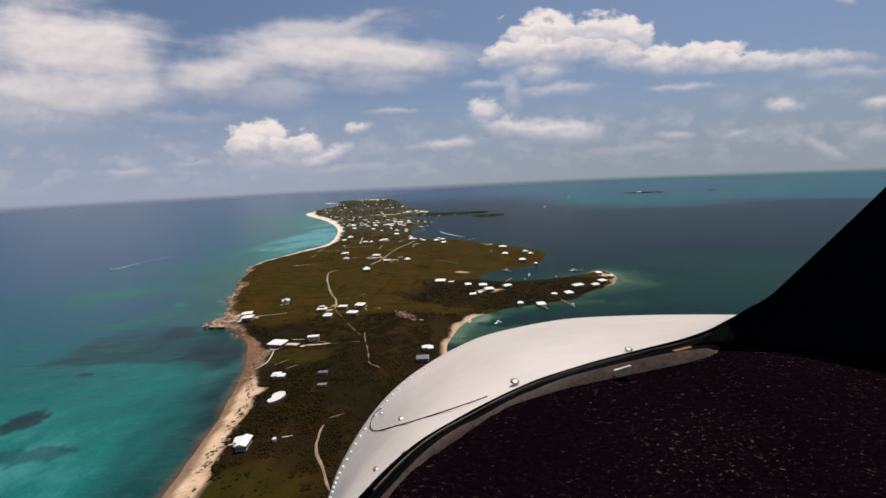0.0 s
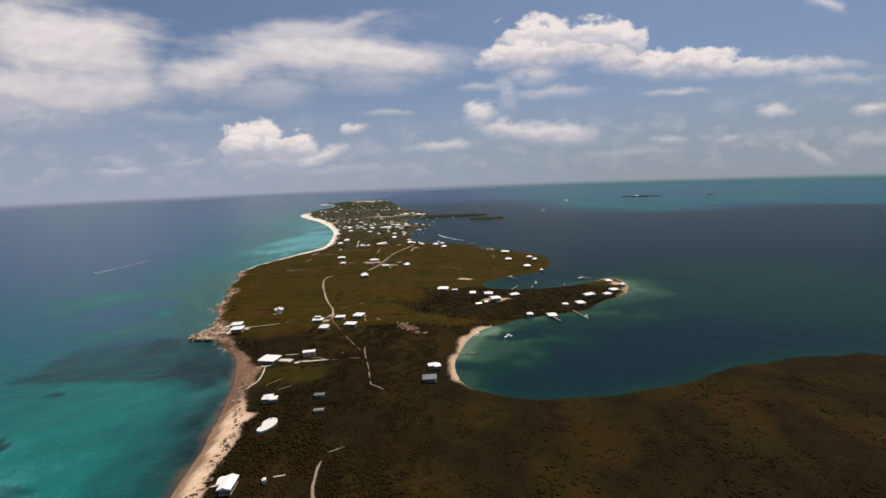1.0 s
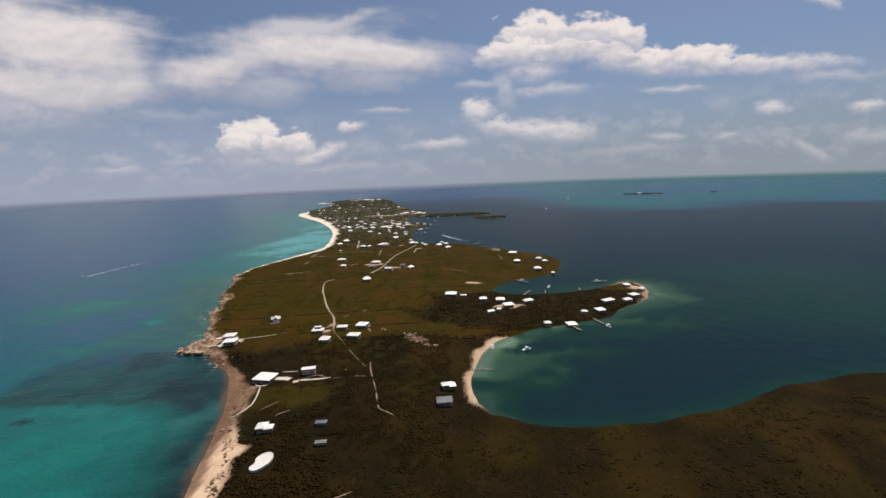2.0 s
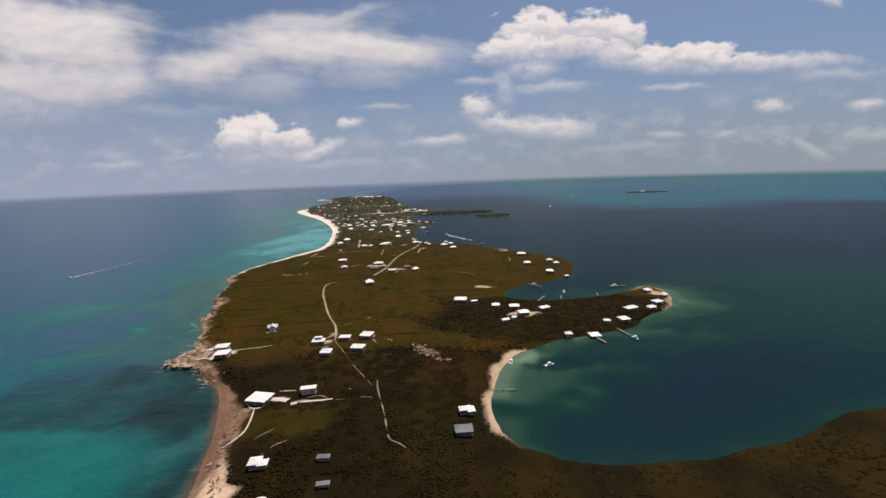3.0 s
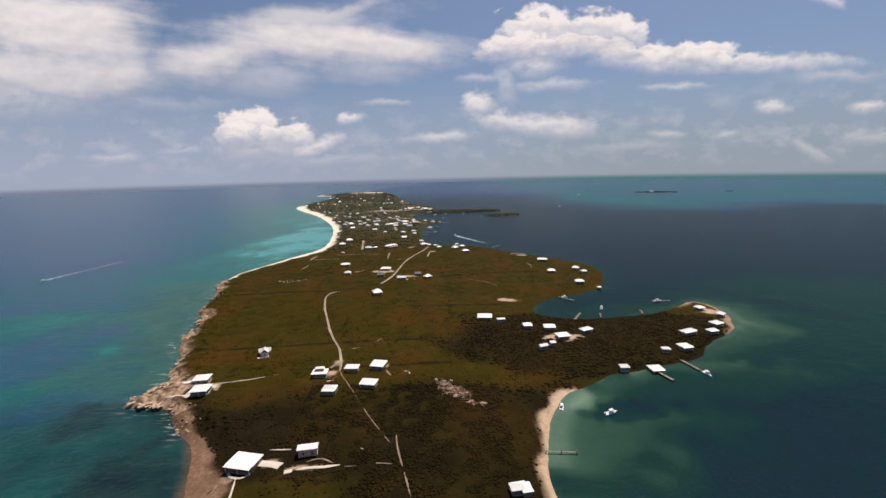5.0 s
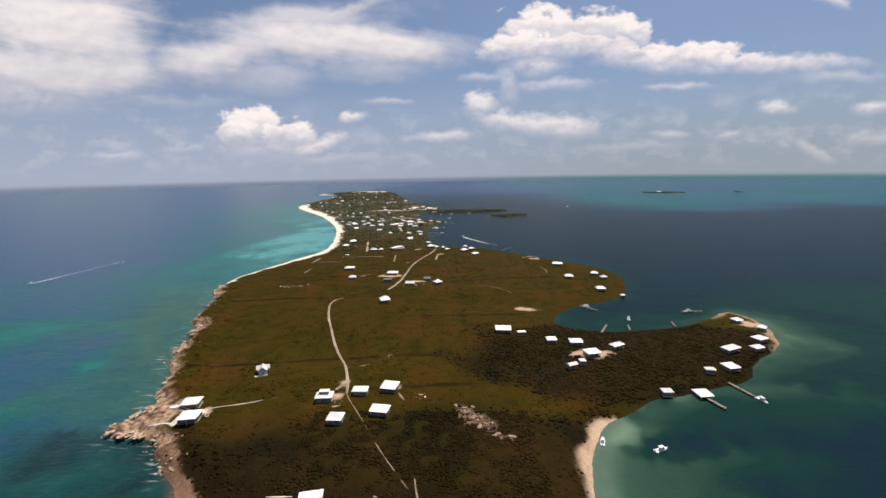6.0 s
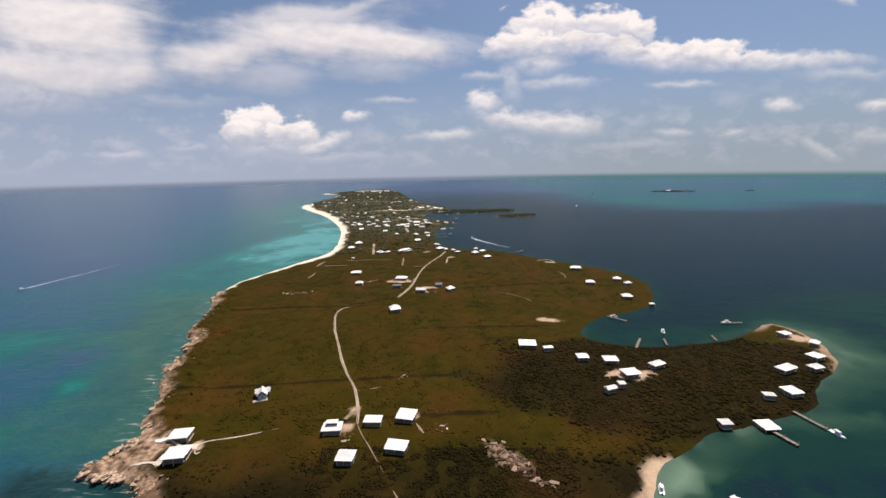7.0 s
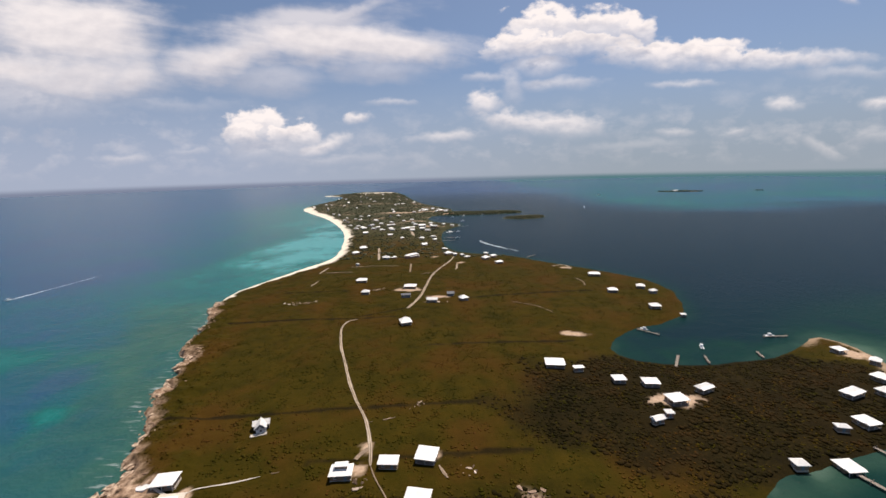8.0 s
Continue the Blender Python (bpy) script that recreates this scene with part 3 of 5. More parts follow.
def shallows(x, y):
    f = lie(x, y)
    off = np.maximum(-f["d"], 0)
    reach = np.interp(y, [0, 260, 330, 620, 720, 1200, 1700, 2400], [0.66, 0.62, 0.40, 0.36, 0.62, 0.66, 0.4, 0.2])
    half = 40 + 0.8 * np.clip(-250 - y, 0, None) + 0.5 * np.clip(y - 2950, 0, None)
    ocean = 1 - step((x - middle(y)) / half, -1, 1)
    s = ocean * (0.14 + reach * np.exp(-(off / 210.0) ** 1.4)) + (1 - ocean) * (0.02 + 0.42 * np.exp(-off / 13.0))
    for some in (SHOALS, LEE):
        for cx, cy, a, b, turn, amount in some:
            c, q = math.cos(radians(turn)), math.sin(radians(turn))
            u, v = ((x - cx) * c + (y - cy) * q) / a, (-(x - cx) * q + (y - cy) * c) / b
            calm = 0.3 if max(a, b) > 145 else 1.0
            r = np.sqrt(u * u + v * v) + calm * 0.34 * lumpy(x, y, 0.6 * min(a, b) + 2, 12) + calm * 0.25 * lumpy(x, y, 0.25 * min(a, b) + 1.5, 13)
            s = s + amount * (ocean if some is SHOALS else 1 - ocean) * (1 - step(r, 0.45, 1.35))
    flats = step(y + 0.28 * x + 150 * lumpy(x, y, 420, 18) + 90 * lumpy(0.35 * x, y, 110, 19), 1380, 1800) * step(x + 120 * lumpy(x, y, 300, 20), 120, 650)
    s = s + (1 - ocean) * flats * (0.34 + 0.14 * lumpy(x, y, 400, 16) + 0.12 * lumpy(0.2 * x, y, 90, 17))
    weed = np.where(f["west"] & (y < 330) & (y > 60), (1 - step(off + 7 * lumpy(x, y, 14, 18) - 14 * step(y, 240, 262), 4, 44 + 8 * step(y, 240, 262))) * 0.97, 0) * (0.72 + 0.28 * step(lumpy(x, y, 20, 14), -0.6, 0.4)) + np.where(~f["west"], (1 - step(off, 0, 9)) * 0.4, 0)
    ragged = y + 4 * lumpy(x, y, 18, 71) + 2 * lumpy(x, y, 6, 72)
    bed = ocean * step(ragged, 254, 260) * (1 - step(ragged, 294, 352)) * step(x + 5 * lumpy(x, y, 12, 73), -300, -278) * (0.66 + 0.3 * step(x, -225, -170) + 0.16 * lumpy(x, y, 25, 74) + 0.10 * lumpy(x, y, 9, 77))
    for cx, cy, a, b, deep in ((-229, 192, 9, 18, 0.9), (-196, 160, 22, 8, 0.55), (-243, 242, 7, 3, 0.85)):
        bed = np.maximum(bed, ocean * deep * (1 - step(np.hypot((x - cx) / a, (y - cy) / b) + 0.4 * lumpy(x, y, 7, 75) + 0.25 * lumpy(x, y, 3, 76), 0.6, 1.05)))
    weed = np.maximum(weed, bed)
    surf = np.where(f["west"], (1 - step(off, 2, 16)) * (0.05 + 0.65 * f["rocky"]), 0) + 1.3 * (1 - step(np.hypot((x + 173) / 3.0, (y - 303) / 6.0) + 0.3 * lumpy(x, y, 3, 78), 0.5, 1.0))
    lee = (1 - ocean) * (1 - flats) * (1 - step(y, 1700, 2700))
    silt = np.where(f["west"] & (y < 300), 0.85 * (1 - step(off + 2.0 * lumpy(x, y, 9, 79), -1.0, 5.0)), 0)
    clear = step(np.hypot((x + 284) / 15, (y - 395) / 13) + 0.35 * lumpy(x, y, 8, 83), 0.6, 1.1) * np.clip(0.85 + 0.55 * lumpy(x, y, 48, 84) + 0.30 * lumpy(x, y, 15, 85), 0, 1)
    return s, np.clip(weed, 0, 1), surf, lee, silt, ocean, 0.85 * clear * f["rocky"] * step(y + 6 * lumpy(x, y, 20, 99), 318, 350) * (1 - step(off + 12 * lumpy(x, y, 16, 81) + 14 * lumpy(x, y, 40, 82), 4, 105))


def sea_sheet():
    radii = np.concatenate([[0.0], 40 * (4700 / 40) ** (np.arange(330) / 329)])
    turns = np.concatenate([np.linspace(-80, 80, 620), np.linspace(80, 280, 61)[1:]])
    r, a = np.meshgrid(radii, np.radians(turns), indexing="ij")
    x, y = -30 + r * np.sin(a), 60 + r * np.cos(a)
    s, weed, surf, lee, silt, swell, murk = shallows(x, y)
    z = np.zeros(x.shape)
    return tagged(sheet("water", x, y, np.ones(x.shape, bool), {"shallow": s, "weed": weed, "surf": surf, "lee": lee, "silt": silt, "swell": swell, "murk": murk}, SEA, z), "clear turquoise to deep blue sea with reef patches", "sea", kind="structure")


sea_sheet()

# ---- building blocks ----
def part(name, bm, mat, parent, label="", smooth=False):
    """Links a bmesh as one mesh object under a thing or under a part."""
    mesh = bpy.data.meshes.new(name)
    bm.normal_update()
    bm.to_mesh(mesh)
    bm.free()
    mesh.materials.append(mat)
    if smooth:
        mesh.polygons.foreach_set("use_smooth", np.ones(len(mesh.polygons), bool))
    ob = new(name, mesh)
    ob.parent = parent
    return tagged(ob, label)


def shared(name, mesh, parent, m):
    """One more object on a mesh that is already there."""
    ob = new(name, mesh)
    ob.parent = parent
    ob.matrix_basis = m
    return ob


def box(bm, x0, x1, y0, y1, z0, z1):
    v = [bm.verts.new((x, y, z)) for z in (z0, z1) for x, y in ((x0, y0), (x1, y0), (x1, y1), (x0, y1))]
    for f in ((3, 2, 1, 0), (4, 5, 6, 7), (0, 1, 5, 4), (1, 2, 6, 5), (2, 3, 7, 6), (3, 0, 4, 7)):
        bm.faces.new([v[i] for i in f])
    return v


def hip_roof(bm, x0, x1, y0, y1, z, rise, thick=0.22, ridge=None):
    """A hipped roof with a fascia: eaves at z, a ridge along the longer side (ridge: its share of the length; 1 makes gables)."""
    w, d = x1 - x0, y1 - y0
    along_x = w >= d
    inset = min(w, d) / 2 if ridge is None else (max(w, d) * (1 - ridge)) / 2
    cx, cy = (x0 + x1) / 2, (y0 + y1) / 2
    low = [bm.verts.new((x, y, z - thick)) for x, y in ((x0, y0), (x1, y0), (x1, y1), (x0, y1))]
    eave = [bm.verts.new((x, y, z)) for x, y in ((x0, y0), (x1, y0), (x1, y1), (x0, y1))]
    if along_x:
        a, b = bm.verts.new((x0 + inset, cy, z + rise)), bm.verts.new((max(x1 - inset, x0 + inset + 0.02), cy, z + rise))
        tops = [(eave[0], eave[1], b, a), (eave[1], eave[2], b), (eave[2], eave[3], a, b), (eave[3], eave[0], a)]
    else:
        a, b = bm.verts.new((cx, y0 + inset, z + rise)), bm.verts.new((cx, max(y1 - inset, y0 + inset + 0.02), z + rise))
        tops = [(eave[0], eave[1], a), (eave[1], eave[2], b, a), (eave[2], eave[3], b), (eave[3], eave[0], a, b)]
    for f in tops:
        bm.faces.new(f)
    for i in range(4):
        bm.faces.new((low[i], low[(i + 1) % 4], eave[(i + 1) % 4], eave[i]))
    bm.faces.new(low[::-1])


def unit_mesh(name, mat, make):
    bm = bmesh.new()
    make(bm)
    bm.normal_update()
    mesh = bpy.data.meshes.new(name)
    bm.to_mesh(mesh)
    bm.free()
    mesh.materials.append(mat)
    return mesh


def window_shape(bm):
    """A frame one wide and one high with a mullion, in one piece, facing -y."""
    xs, zs = (-0.5, -0.42, -0.03, 0.03, 0.42, 0.5), (-0.5, -0.42, 0.42, 0.5)
    grid = [[bm.verts.new((x, 0.0, z)) for x in xs] for z in zs]
    faces = [bm.faces.new((grid[j][i], grid[j][i + 1], grid[j + 1][i + 1], grid[j + 1][i])) for j in range(3) for i in range(5) if j != 1 or i in (0, 2, 4)]
    made = bmesh.ops.extrude_face_region(bm, geom=faces)
    for v in made["geom"]:
        if isinstance(v, bmesh.types.BMVert):
            v.co.y -= 0.09


WINDOW_FRAME = unit_mesh("window", TRIM, window_shape)
WINDOW_PANE = unit_mesh("pane", GLASS, lambda bm: box(bm, -0.43, 0.43, -0.04, -0.012, -0.43, 0.43))
DOOR_LEAF = unit_mesh("door", plain("painted_door", (0.16, 0.22, 0.26), 0.5), lambda bm: box(bm, -0.5, 0.5, -0.06, 0.0, 0.0, 1.0))
POST = unit_mesh("post", TRIM, lambda bm: box(bm, -0.08, 0.08, -0.08, 0.08, 0.0, 1.0))
PILE = unit_mesh("pile", TIMBER, lambda bm: (bmesh.ops.create_cone(bm, cap_ends=True, segments=8, radius1=0.16, radius2=0.14, depth=1.0)))


def glazed(parent, m, fine):
    w = shared("window", WINDOW_FRAME, parent, m)
    shared("pane", WINDOW_PANE, w, Matrix())


def wall_openings(base, w, d, floor, storeys, fine, door_side=True):
    """Windows on all four sides, floor by floor, and a door to the south."""
    for k in range(storeys):
        z = floor + 1.35 + 2.2 * k
        for (length, off, turn) in ((w, d / 2, 0), (d, w / 2, 90), (w, d / 2, 180), (d, w / 2, 270)):
            count = max(1, int(length / (3.2 if fine else 4.6)))
            for i in range(count):
                s = -length / 2 + length * (i + 0.5) / count
                if turn == 0 and k == 0 and door_side and i == count // 2:
                    shared("door", DOOR_LEAF, base, pose(s, -off - 0.003, floor) @ Matrix.Diagonal((1.1, 1, 2.0, 1)))
                    continue
                m = pose(0, 0, 0, 0, 0, turn) @ pose(s, -off - 0.003, z) @ Matrix.Diagonal((1.25, 1, 1.3, 1))
                glazed(base, m, fine)


def house(x, y, w, d, turn=0.0, rise=None, walls=None, roof=None, storeys=1, ridge=None, porch=0.0, wing=None, monitor=False, fine=True, wall=2.2, label="", group="houses on the island"):
    """A cottage: walls on a plinth, a hipped or gabled roof, windows and a door, at need a porch, a wing or a raised monitor roof."""
    walls, roof = walls or WALL_WHITE_SHADED, roof or ROOF_WHITE
    base = new("house")
    w, d = w - 1.1, d - 1.1
    z = ground(x, y)
    base.matrix_basis = pose(x, y, z, 0, 0, turn)
    floor = 0.3
    top = floor + wall * storeys
    rise = rise if rise is not None else 0.40 * min(w, d)
    bm = bmesh.new()
    box(bm, -w / 2, w / 2, -d / 2, d / 2, floor, top)
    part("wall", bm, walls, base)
    bm = bmesh.new()
    box(bm, -w / 2 - 0.1, w / 2 + 0.1, -d / 2 - 0.1, d / 2 + 0.1, -1.5, floor)
    part("plinth", bm, CONCRETE, base)
    bm = bmesh.new()
    hip_roof(bm, -w / 2 - 0.55, w / 2 + 0.55, -d / 2 - 0.55, d / 2 + 0.55, top + 0.22, rise, ridge=ridge)
    part("roof", bm, roof, base)
    if monitor:
        bm = bmesh.new()
        box(bm, -w / 3.4, w / 3.4, -d / 14, d / 3.2, top + 0.2, top + rise + 1.2)
        upper = part("monitor", bm, walls, base)
        bm = bmesh.new()
        hip_roof(bm, -w / 3.4 - 0.35, w / 3.4 + 0.35, -d / 14 - 0.35, d / 3.2 + 0.35, top + rise + 1.4, 0.5)
        part("monitor_roof", bm, roof, upper)
    if wing:
        wx, wy, ww, wd = wing
        bm = bmesh.new()
        box(bm, wx - ww / 2, wx + ww / 2, wy - wd / 2, wy + wd / 2, -1.0, top - 0.25)
        side = part("wing", bm, walls, base)
        bm = bmesh.new()
        hip_roof(bm, wx - ww / 2 - 0.5, wx + ww / 2 + 0.5, wy - wd / 2 - 0.5, wy + wd / 2 + 0.5, top - 0.05, 0.24 * min(ww, wd), ridge=ridge)
        part("wing_roof", bm, roof, side)
    if porch:
        bm = bmesh.new()
        box(bm, -w / 2, w / 2, -d / 2 - porch, -d / 2 - 0.1, floor - 0.25, floor - 0.02)
        part("porch_deck", bm, TIMBER, base)
        bm = bmesh.new()
        v = box(bm, -w / 2 - 0.4, w / 2 + 0.4, -d / 2 - porch - 0.3, -d / 2 - 0.02, floor + 2.15, floor + 2.3)
        for q in v:
            q.co.z += 0.4 if q.co.y > -d / 2 - 1 else 0.0
        part("porch_roof", bm, roof, base)
        n = max(3, int(w / 3))
        for i in range(n):
            shared("post", POST, base, pose(-w / 2 + 0.2 + (w - 0.4) * i / (n - 1), -d / 2 - porch + 0.2, -1.0) @ Matrix.Diagonal((1, 1, floor + 3.17, 1)))
    wall_openings(base, w, d, floor, storeys if wall > 2.1 else 0, fine)
    return tagged(base, label or "white-roofed island cottage standing in low scrub", "house", group)


TRACKS = []


def track(points, width, label, name="road", mat=TRACK):
    """A worn limestone track over the ground, with ragged edges."""
    p = np.array(points, float)
    for _ in range(2):
        q = np.concatenate([p[:1], np.stack([0.75 * p[:-1] + 0.25 * p[1:], 0.25 * p[:-1] + 0.75 * p[1:]], 1).reshape(-1, 2), p[-1:]])
        p = q
    step_len = np.concatenate([[0], np.cumsum(np.linalg.norm(np.diff(p, axis=0), axis=1))])
    s = np.arange(0, step_len[-1], 1.6)
    p = np.stack([np.interp(s, step_len, p[:, 0]), np.interp(s, step_len, p[:, 1])], 1)
    TRACKS.append((p[::2], width / 2))
    t = np.gradient(p, axis=0)
    side = np.stack([t[:, 1], -t[:, 0]], 1) / (np.linalg.norm(t, axis=1)[:, None] + 1e-9)
    broken = width < 1.0 and mat is EARTH
    gaps = lumpy(p[:, 0], p[:, 1], 6, 101) + 0.7 * lumpy(p[:, 0], p[:, 1], 2.5, 102)
    taper = np.clip((0.62 - gaps) / 0.3, 0.2, 1) if broken else np.ones(len(s))
    if width < 2.0:
        taper = taper * np.clip(0.4 + 0.3 * np.minimum(np.arange(len(s)), np.arange(len(s))[::-1]), 0, 1)
    bm = bmesh.new()
    rows = []
    for f in (-1.0, -0.5, 0.0, 0.5, 1.0):
        wide = taper * width / 2 * f * (1 + 0.3 * lumpy(p[:, 0] + 50 * f, p[:, 1], 5, 21) + 0.2 * lumpy(p[:, 0] + 30 * f, p[:, 1], 14, 23))
        at = p + side * wide[:, None]
        z = lie(at[:, 0], at[:, 1])["z"] + 0.42 + 0.05 * lumpy(at[:, 0], at[:, 1], 2, 22) - 0.16 * abs(f)
        rows.append([bm.verts.new((a, b, c)) for (a, b), c in zip(at, z)])
    for a, b in zip(rows, rows[1:]):
        for i in range(len(s) - 1):
            if not (broken and gaps[i] > 0.62):
                bm.faces.new((a[i], b[i], b[i + 1], a[i + 1]))
    ob = part(name, bm, mat, None, smooth=True)
    ob.data.attributes.new("across", "FLOAT", "POINT").data.foreach_set("value", np.repeat((-1.0, -0.5, 0.0, 0.5, 1.0), len(s)).astype(np.float32))
    return tagged(ob, label, "road", kind="structure")


# ---- tracks and drives ----
track([(-150, 522), (-156.8, 520), (-159.3, 505), (-153.4, 482), (-149.5, 468), (-139.5, 442), (-131.5, 419), (-123.6, 402), (-116, 387), (-111.5, 374), (-109.3, 366), (-107.3, 354)], 1.6, "winding pale limestone track through the scrub")
track([(-107.3, 354.4), (-104, 347), (-100, 340.5), (-92, 326.5), (-83, 310), (-76, 299), (-67.5, 286)], 0.5, "narrow pale footpath through dark scrub", name="path", mat=EARTH)
track([(-66.3, 294), (-64.6, 283), (-60.4, 269.5), (-56.5, 257), (-54.1, 246), (-52.1, 239), (-47.8, 237), (-43.3, 233), (-39, 227), (-36, 221)], 0.75, "broken sandy path through dark scrub", name="path", mat=EARTH)
track([(-112.2, 545), (-107.2, 561), (-102.6, 588), (-100.2, 620), (-96.8, 656), (-91.5, 684), (-83.1, 709), (-74.5, 732), (-70, 764)], 2.4, "straight pale unpaved road through the scrub")
track([(-96.8, 672), (-103, 671), (-110, 669)], 1.6, "short pale spur beside the road", mat=EARTH)
track([(-45.2, 129.8), (-48.9, 136.7), (-52.1, 143.2), (-55.2, 147.8), (-58.1, 152.9), (-59.8, 158), (-60.1, 162), (-61.1, 167.6), (-60.6, 174)], 1.15, "narrow sandy track near the shore", mat=EARTH)
track([(-61.5, 177), (-59, 178.2), (-56.5, 179.2), (-52, 182)], 0.7, "broken end of a sandy track", name="path", mat=EARTH)
track([(-175.5, 341), (-173.5, 344), (-163.8, 345.8), (-157, 347.6), (-150, 349.9)], 0.65, "white sandy drive to the shore houses", mat=CONCRETE)
track([(-146.5, 351), (-143, 352)], 0.5, "broken end of the sandy drive", name="path", mat=EARTH)
track([(-121.2, 277), (-115.6, 276.2), (-111.5, 274.6)], 3.4, "pale concrete forecourt between two houses", name="pavement", mat=CONCRETE)
track([(-109, 271.4), (-105.2, 272.4)], 2.0, "white slab beside the forecourt", name="pavement", mat=CONCRETE)
track([(-104.5, 272.6), (-99.5, 273.6), (-93.7, 273.4), (-87, 274.4)], 1.3, "pale concrete drive in front of a house", name="pavement", mat=CONCRETE)
track([(-101.9, 277), (-98.9, 278.4), (-95.4, 278.6), (-91.5, 276.4), (-89, 275)], 0.8, "curved pale drive in front of the pink house", name="pavement", mat=EARTH)
track([(-120.5, 285), (-110, 285)], 0.7, "narrow pale walk between two houses", name="pavement", mat=CONCRETE)
track([(-85, 273.2), (-79, 273.4), (-72, 274.4), (-65, 274)], 0.8, "faint sandy path joining the drive", name="path", mat=EARTH)
track([(-80.5, 284), (-78.5, 283)], 1.4, "small patch of pale rubble in scrub", name="pavement")
track([(-188, 836), (-183, 815), (-176, 770), (-171, 745)], 3.2, "pale dirt road towards the beach")
track([(-232, 681), (-231, 695), (-229, 709)], 2.2, "pale sandy turning behind the beach")
track([(-123, 677), (-124, 695), (-125.5, 720)], 2.0, "short pinkish dirt drive in the scrub", mat=EARTH)
track([(-68, 687), (-67, 700), (-66, 716)], 2.2, "short pale dirt drive in the scrub")
track([(-155, 1055), (-152, 1000), (-143, 956)], 5.0, "pale dirt road among houses")
track([(-227, 683.5), (-208, 683), (-191, 681.5)], 1.2, "pale dirt cut through the scrub")
track([(-222, 621), (-221, 632), (-220, 643)], 1.3, "short sandy track behind the beach")
track([(-201, 710), (-170, 711), (-139, 709)], 0.9, "faint track across the headland")
track([(-113.5, 384), (-108, 385.5), (-101, 388)], 0.8, "short pale spur of the track", mat=EARTH)
track([(-20, 560), (0, 548), (10, 530)], 0.7, "faint sandy path in the scrub", mat=EARTH)
track([(49, 697), (59, 706), (67, 709), (70, 696), (66, 680)], 2.2, "curved pale drive on the headland shore")
track([(60, 640), (64, 622), (60, 606)], 1.0, "faint sandy path on the headland", mat=EARTH)

track([(-133, 274.5), (-131.5, 270.6), (-127, 268.8), (-122.8, 270), (-122.4, 273)], 1.0, "looped pale drive in front of a house", name="drive", mat=CONCRETE)
track([(-127.6, 269), (-126, 264), (-124.4, 257), (-123.2, 249), (-126, 243), (-128, 239)], 0.8, "pale curved path from the drive to the beach", name="path", mat=CONCRETE)
track([(-78, 164.6), (-73, 165.4)], 0.9, "narrow pale concrete slab in scrub", name="pavement", mat=CONCRETE)
track([(-102, 161.5), (-98.5, 162)], 1.3, "small pale deck between house and beach", name="pavement", mat=CONCRETE)
track([(-107, 231), (-105.6, 235), (-103.8, 237.6), (-99, 240.5)], 0.7, "faint sandy path across the field", name="path", mat=EARTH)
track([(-116, 243), (-112, 247), (-108, 250)], 0.6, "faint worn line across the field", name="path", mat=EARTH)
track([(-184, 330), (-189, 329.5), (-196, 327.5)], 1.3, "short sandy path to the rocks", name="path", mat=CONCRETE)
track([(-181.5, 341), (-187, 342.6), (-191.5, 343.2)], 1.0, "short pale path to the terrace", name="path", mat=CONCRETE)
track([(-184.2, 339.4), (-179, 340.2), (-173.5, 341)], 3.0, "pale paved yard between the shore houses", name="pavement", mat=CONCRETE)
track([(-184.8, 328.5), (-184.2, 332), (-183.4, 337)], 2.4, "pale pinkish terrace beside the shore house", name="pavement", mat=CONCRETE)
track([(-173, 336), (-171.5, 333), (-170.5, 336.5)], 0.8, "short pale walk behind the shore house", name="path", mat=CONCRETE)
track([(-79.5, 354.5), (-77.5, 350.5), (-75.5, 347)], 1.2, "pale walk beside a deck", name="pavement", mat=EARTH)
track([(-110, 365), (-113, 362), (-115, 357)], 2.2, "pale trodden yard beside the track", name="pavement", mat=EARTH)

# ---- houses near the ocean shore ----
house(-127.2, 276.8, 12.2, 7.8, -11, 0.7, WALL_CREAM_SHADED, storeys=1, porch=2.0, label="large square white-roofed house with shaded cream walls")
# a brighter copy of the pink stucco, so that this facade looks lit
house(-102.6, 282.0, 8.6, 4.0, 10, 0.5, plain("lit_pink_stucco", (0.62, 0.40, 0.29), 0.8), storeys=1, wall=3.2, ridge=1.0, label="house with white gabled roof and faded pink walls")
house(-185.6, 346.4, 9.0, 6.4, 9, 1.2, WALL_WHITE_SHADED, storeys=1, porch=1.2, label="white-roofed house on the limestone shore")
house(-177.8, 332.4, 9.4, 6.6, 8, 1.1, WALL_WHITE_SHADED, storeys=1, porch=1.6, label="white-roofed house with shaded porch on the shore")
house(-117.6, 349.2, 9.0, 6.8, 4, 0.9, WALL_WHITE_SHADED, monitor=True, label="white house with a raised monitor on its roof")
house(-106.4, 330.2, 7.6, 5.4, -3, 1.5, WALL_WHITE_SHADED, porch=1.6, label="small white hip-roofed house beside the track")
house(-99.9, 354.8, 8.4, 5.8, -2, 1.0, WALL_CREAM_SHADED, label="white low-roofed house beside the track")
house(-84.3, 359.8, 9.0, 6.4, -11, 1.2, WALL_PINK, porch=2.4, label="white-roofed house with a deck and brown walls")
house(-86.3, 336.8, 9.4, 5.4, -9, 1.0, WALL_CREAM_SHADED, porch=1.6, label="long white-roofed house with cream walls")
house(-106.4, 224.6, 5.4, 5.4, 8, 1.3, WALL_WHITE_SHADED, wing=(3.4, -1.2, 3.4, 3.2), label="small white house with a side wing")
house(-78.4, 227.0, 5.8, 2.8, 2, 0.4, WALL_BLUE_SHADED, ROOF_GREY, wall=1.2, label="small grey-roofed shed in dark trees")
